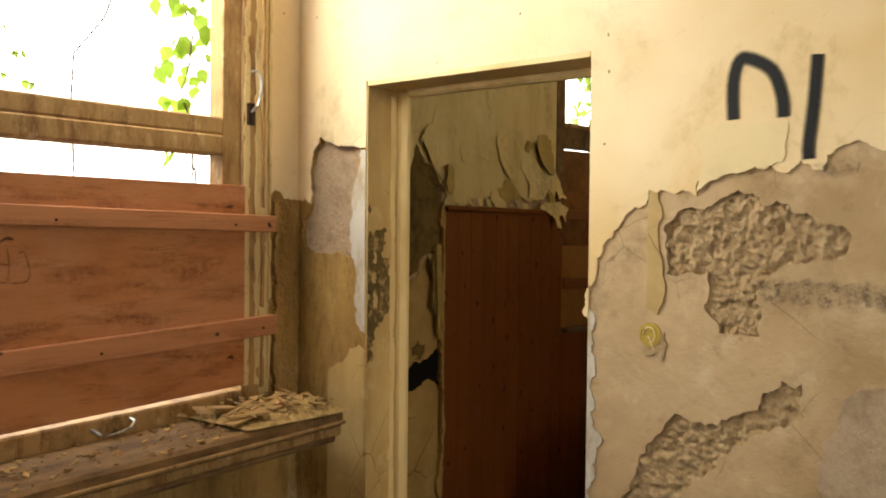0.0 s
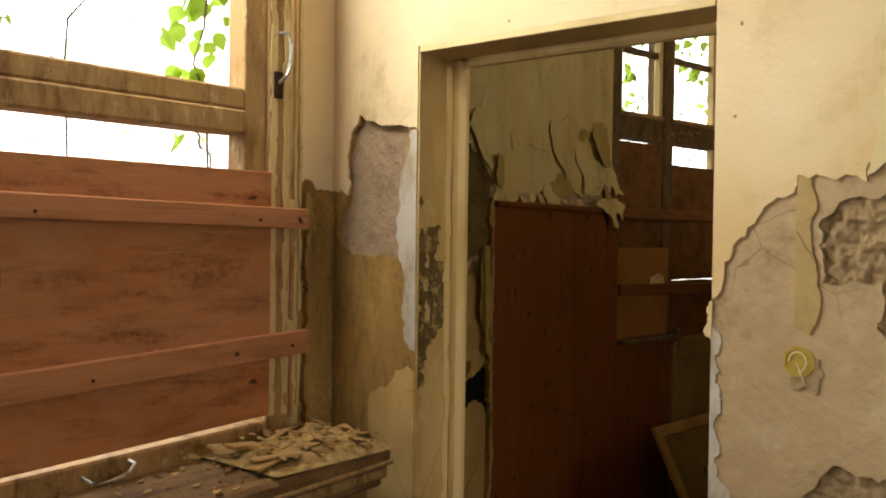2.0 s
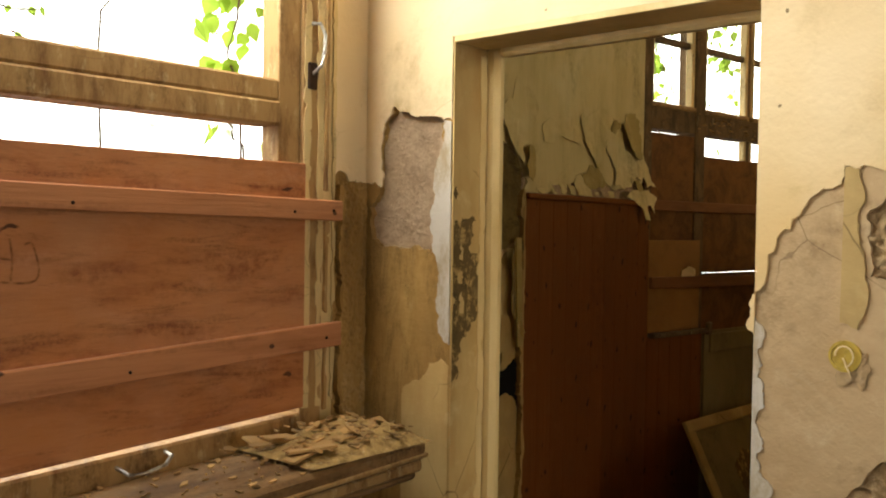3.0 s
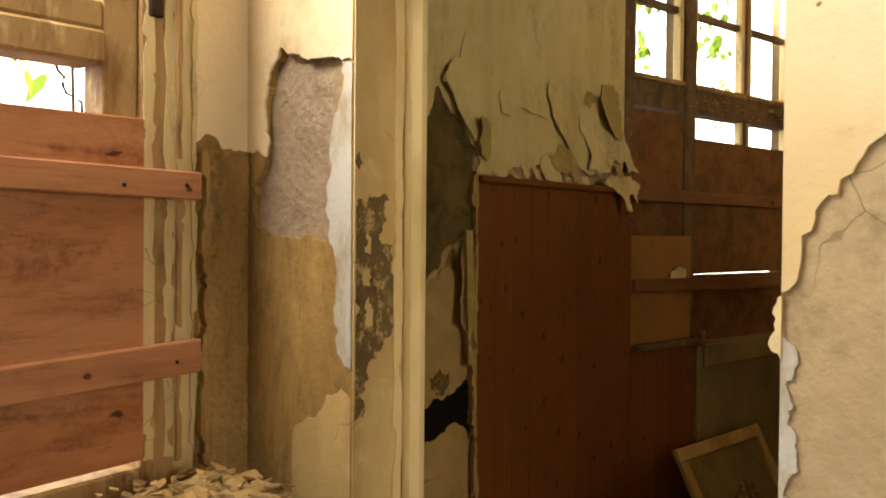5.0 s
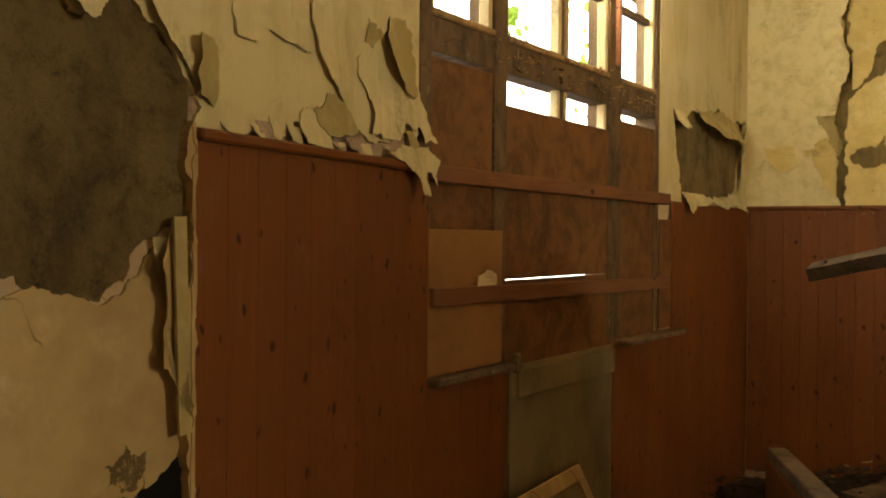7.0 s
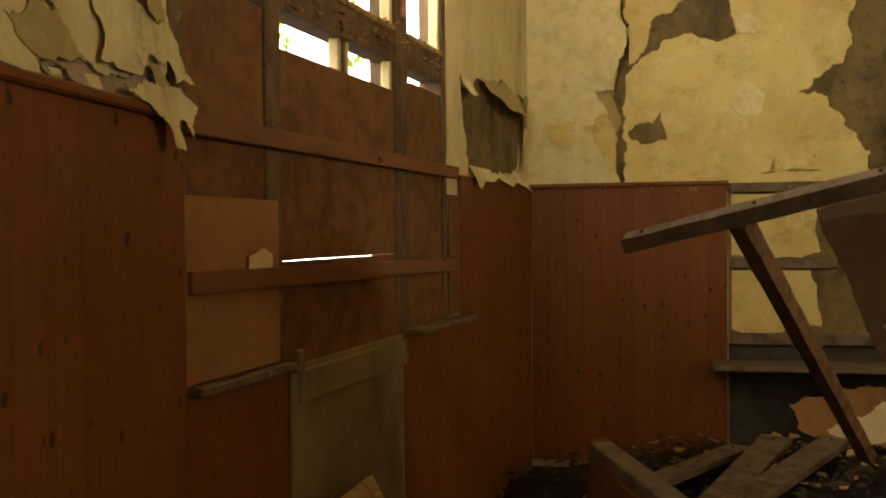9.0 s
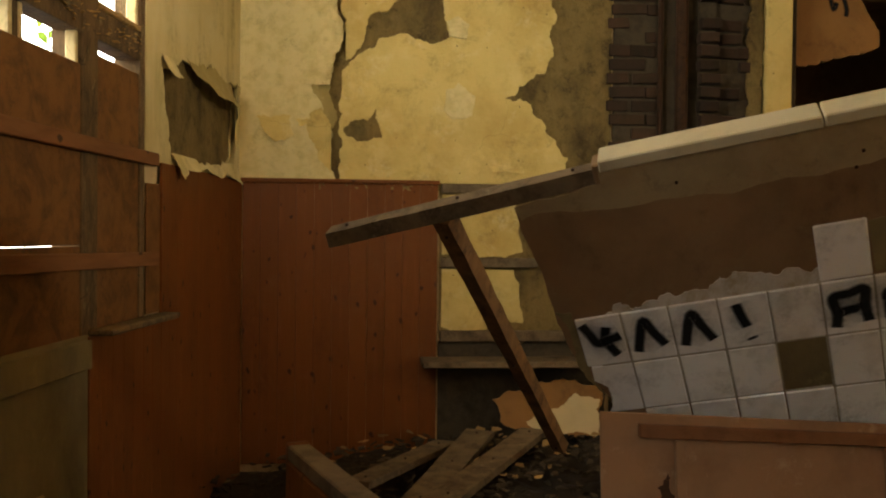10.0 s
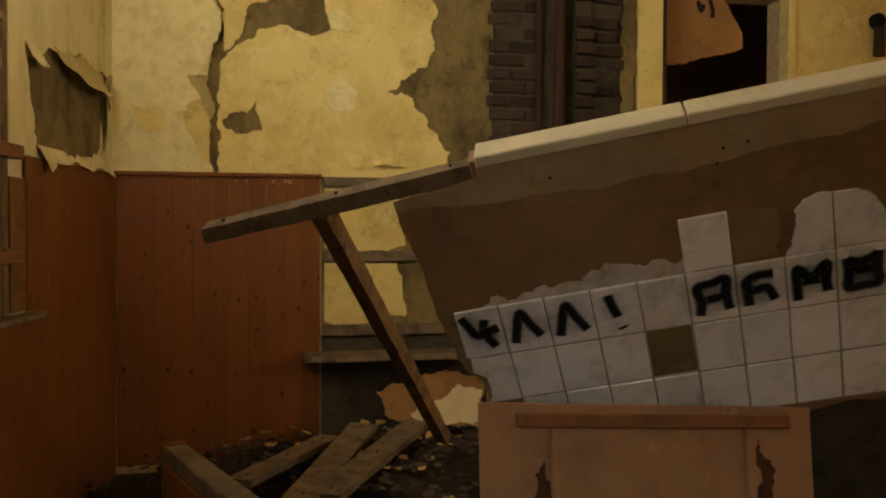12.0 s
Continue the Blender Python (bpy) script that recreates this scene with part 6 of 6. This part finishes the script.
part("backing", box(0.056, 0.684, 0.003, 0.008, 0.056, 0.564, 0), GREYB, fr, local=True)
part("stain", coat([(0.28, 0.15), (0.3, 0.36), (0.4, 0.42), (0.52, 0.38), (0.56, 0.18)], lambda a, d, b: (a, 0.0025 + d, b), 0.001, 0.25, seed=75), MOULD, fr, local=True)

# rubble heap with planks
bm = bmesh.new()
bmesh.ops.create_grid(bm, x_segments=60, y_segments=60, size=0.5)
for v in bm.verts:
    x, y = v.co.x * 3.0 + 5.5, v.co.y * 3.2 + 1.35
    fall = max(0.0, 1 - ((x - 5.9) / 1.35) ** 2) * max(0.0, 1 - ((y - 1.3) / 1.5) ** 2)
    p = Vector((x, y, 0))
    v.co = Vector((min(x, 6.84), y, -0.06 + 0.32 * fall ** 0.7 + 0.10 * fall * noise.fractal(p * 4, 0.8, 2, 5) + 0.03 * noise.noise(p * 14)))
heap = structure("ground_heap", bm, FLOOR, "heap of dark rubble and dirt on the floor", "debris", smooth=True)
tagged(heap, kind="stuff")


def heap_spot(r):
    x, y = min(6.8, r.gauss(5.9, 0.5)), r.gauss(1.5, 0.6)
    fall = max(0.0, 1 - ((x - 5.9) / 1.35) ** 2) * max(0.0, 1 - ((y - 1.3) / 1.5) ** 2)
    return x, y, 0.27 * fall ** 0.7 + r.random() * 0.03


tagged(part("rubble", flakes(900, heap_spot, 0.04, 8, 0.007), RUBBLE), "broken plaster, splinters and litter on the heap", "debris", kind="stuff")
tagged(part("rubble", flakes(1500, lambda r: (r.uniform(1.9, 6.7), r.uniform(-1.5, 3.1), 0.01 + r.random() * 0.02), 0.05, 9, 0.01), RUBBLE), "broken plaster scattered on the floor", "debris", kind="stuff")
tagged(part("rubble", flakes(200, lambda r: (r.uniform(5.2, 6.7), r.uniform(2.2, 2.95), 0.03 + 0.10 * r.random()), 0.04, 10, 0.008), RUBBLE), "pale rubble and dry leaves in the corner", "debris", kind="stuff")
tagged(part("rubble", flakes(90, lambda r: tuple(a + b for a, b in zip(heap_spot(r), (0, 0, 0.03)))[:3], 0.045, 18, 0.006), CHIP), "pale paper and plaster scraps among the rubble", "debris", kind="stuff")
beam("loose_plank", (5.50, 2.19, 0.30), (6.15, 1.77, 0.31), 0.11, 0.03, GREYW, "weathered loose plank lying on the rubble", "plank", 0, "planks on the rubble")
beam("loose_plank", (5.25, 1.97, 0.28), (6.25, 1.59, 0.34), 0.14, 0.03, GREYW, "weathered loose plank lying on the rubble", "plank", 0, "planks on the rubble")
beam("loose_plank", (5.27, 1.87, 0.29), (6.18, 1.335, 0.36), 0.13, 0.03, GREYW, "weathered loose plank lying on the rubble", "plank", 0, "planks on the rubble")

# ---- outdoors ----
# Emissive sheet: outdoor brightness and haze are put into its colour; it lights the rooms.
BD = bpy.data.materials.new("glowing_garden")
BD.use_nodes = True
nt = BD.node_tree
nt.nodes.clear()
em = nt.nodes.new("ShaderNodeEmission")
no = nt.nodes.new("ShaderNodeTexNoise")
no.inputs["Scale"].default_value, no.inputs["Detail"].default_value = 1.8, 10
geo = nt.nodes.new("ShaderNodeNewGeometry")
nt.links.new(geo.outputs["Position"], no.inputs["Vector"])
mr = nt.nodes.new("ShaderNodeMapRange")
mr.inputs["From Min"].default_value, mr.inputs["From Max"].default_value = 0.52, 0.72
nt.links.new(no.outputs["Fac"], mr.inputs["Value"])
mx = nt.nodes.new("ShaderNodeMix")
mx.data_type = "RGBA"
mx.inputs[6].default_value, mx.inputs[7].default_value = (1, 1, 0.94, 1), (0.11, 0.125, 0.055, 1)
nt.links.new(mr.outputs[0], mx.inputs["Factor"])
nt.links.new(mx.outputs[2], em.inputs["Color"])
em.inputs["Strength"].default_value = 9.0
ou = nt.nodes.new("ShaderNodeOutputMaterial")
nt.links.new(em.outputs[0], ou.inputs[0])
bm = bmesh.new()
corner = [(-40, 16), (24, 16), (48, 9), (60, 0)]
low, high = [bm.verts.new((x, y, -2)) for x, y in corner], [bm.verts.new((x, y, 22)) for x, y in corner]
for k in range(3):
    bm.faces.new((low[k], low[k + 1], high[k + 1], high[k]))
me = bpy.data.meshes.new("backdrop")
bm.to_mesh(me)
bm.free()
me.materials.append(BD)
tagged(new("backdrop", me), "glowing backdrop sheet of hazy garden and sky beyond the windows", "backdrop", kind="structure")
structure("ground", box(-25, 35, 3.7, 16, -0.5, -0.4, 0), FLOOR, "overgrown ground outside", "ground")


def leaf(bm, p, size, r):
    turn = Euler((r.uniform(-0.5, 1.2), r.uniform(-0.6, 0.6), r.uniform(-0.8, 0.8))).to_matrix()
    pts = [(0, 0), (0.42, -0.25), (0.5, -0.6), (0.25, -1.0), (0, -1.35), (-0.25, -1.0), (-0.5, -0.6), (-0.42, -0.25)]
    mid = bm.verts.new(p + turn @ Vector((0, 0.12 * size, -0.6 * size)))
    vs = [bm.verts.new(p + turn @ Vector((a * size, 0, b * size))) for a, b in pts]
    for i in range(8):
        bm.faces.new((mid, vs[i], vs[(i + 1) % 8]))


def vine(name, top, drop, n, size, spread, seed, label):
    r = random.Random(seed)
    th = thing(name, top, label, "vine")
    pts = [Vector(top)]
    for i in range(10):
        pts.append(pts[-1] + Vector((r.uniform(-0.04, 0.04), r.uniform(-0.02, 0.02), -drop / 10)))
    root = [pts[-1] + Vector((0.02 * k, 0, (-0.42 - pts[-1].z) * k / 3)) for k in (1, 2, 3)]
    part("stem", wire(pts + root, 0.004), TWIG, th)
    bm = bmesh.new()
    for _ in range(n):
        q = pts[r.randint(0, 9)] + Vector((r.gauss(0, spread), r.gauss(0, 0.04), r.uniform(-0.05, 0.1)))
        leaf(bm, q, size * r.uniform(0.5, 1.2), r)
    part("foliage", bm, LEAF, th)


vine("climbing_vine", (1.25, 3.30, 2.85), 1.0, 90, 0.052, 0.045, 1, "green leafy vine hanging outside the near window")
vine("climbing_vine", (1.22, 3.32, 1.84), 0.15, 8, 0.06, 0.06, 2, "few green leaves outside the near window")


def twig(p, way, length, r, n=9):
    """The points of a crooked shoot."""
    pts, way = [Vector(p)], Vector(way).normalized()
    for _ in range(n):
        way = (way + Vector((r.uniform(-0.25, 0.25), 0, r.uniform(-0.25, 0.25)))).normalized()
        pts.append(pts[-1] + way * length / n)
    return pts


rt = random.Random(12)
bush = thing("garden_shrub", (-1.6, 4.0, -0.4), "thin bare shrub twigs with a few leaves outside the near window", "shrub")
stem = [Vector((-1.6, 4.0, -0.4)), Vector((-1.5, 4.0, 0.8)), Vector((-1.0, 4.0, 1.8)), Vector((-0.4, 4.0, 2.16)), Vector((0.2, 4.0, 2.07)), Vector((0.75, 4.0, 2.1))]
part("stem", wire(stem, 0.005), TWIG, bush)
bm = bmesh.new()
for q, way, length in ((stem[4], (1, 0, 0.25), 0.9), (stem[4], (1, 0, 0.05), 0.8), (stem[5], (1, 0, 0.1), 0.35), (stem[3], (1, 0, 0.1), 1.5), (stem[5], (0.8, 0, 0.5), 0.3)):
    pts = twig(q, way, length, rt)
    part("twig", wire(pts, 0.0025), TWIG, bush)
    side = twig(pts[5], (0.8, 0, rt.uniform(-0.8, 0.8)), 0.35, rt, 5)
    part("twig", wire(side, 0.0016), TWIG, bush)
    for k in (4, 6, 8, 9):
        leaf(bm, pts[k] + Vector((0, 0, 0.01)), rt.uniform(0.02, 0.035), rt)
part("foliage", bm, LEAF, bush)
hang = thing("garden_shrub", (1.31, 3.9, -0.4), "crooked bare twig rising outside the near window", "shrub")
part("stem", wire([Vector((1.31, 3.9, -0.4)), Vector((1.20, 3.9, 1.2)), Vector((1.19, 3.9, 1.75)), Vector((1.18, 3.9, 2.0)), Vector((1.19, 3.9, 2.15)), Vector((1.31, 3.9, 2.30)), Vector((1.37, 3.9, 2.45)), Vector((1.40, 3.9, 2.7))], 0.004), TWIG, hang)
part("twig", wire([Vector((1.18, 3.9, 2.0)), Vector((1.13, 3.9, 2.04)), Vector((1.12, 3.9, 2.08))], 0.002), TWIG, hang)
for i, x in enumerate((4.2, 4.7, 5.1, 5.5, 5.9, 6.3, 6.7, 7.1, 7.5, 8.0)):
    vine("climbing_vine", (x, 4.2 + 0.3 * (i % 3), 4.0), 2.0, 44, 0.07, 0.13, 10 + i, "sunlit green vine outside the far window")

# bricks of the pier beside the inner doorway
part("mortar_bed", box(BX - 0.012, BX - 0.001, -0.085, 0.78, 0.0, HIGH - 0.01, 0), MORTAR_SHADE, back, "dark mortar bed")
bm = box(-0.118, 0.118, -0.012, 0.012, -0.03, 0.03, 0.004)
mesh = bpy.data.meshes.new("brick")
bm.to_mesh(mesh)
bm.free()
mesh.materials.append(BRICK.m)
rb = random.Random(9)
for row in range(int(HIGH / 0.077) - 1):
    z = 0.04 + row * 0.077
    if z < 1.2:
        continue
    odd = row % 2
    for u, width, proud in ((0.70 if odd else 0.61, 0.85 if odd else 0.6, 0.0), (0.565 if odd else 0.755, 0.25 if odd else 0.5, 0.0), (0.25, 0.48, 0.045), (0.115, 0.5 if odd else 0.62, 0.012), (0.03, 0.25, 0.01)):
        if rb.random() < (0.4 if u < 0.15 else 0.12):
            continue
        o = new("brick", mesh)
        o.parent = back
        o.matrix_basis = pose(BX - 0.016 - proud + rb.uniform(-0.008, 0.005), u + rb.uniform(-0.008, 0.008), z, 0, rb.uniform(-3, 3), 90 + rb.uniform(-4, 4)) @ Matrix.Diagonal((width, 1.0 + proud * 40, rb.uniform(0.9, 1.08), 1.0))
part("pillar_core", box(BX - 0.045, BX - 0.0125, 0.205, 0.295, 0.0, HIGH - 0.02, 0), MORTAR_SHADE, back, "mortar core of the brick pillar")
part("plaster_strip", chipped(lambda u, d, z: (BX - 0.013 + d, u, z), -0.085, 0.012, 0.1, HIGH - 0.05, 0.02, 0.02, 78, 0.06), SOOT, back, "grey plaster strip beside the door post")
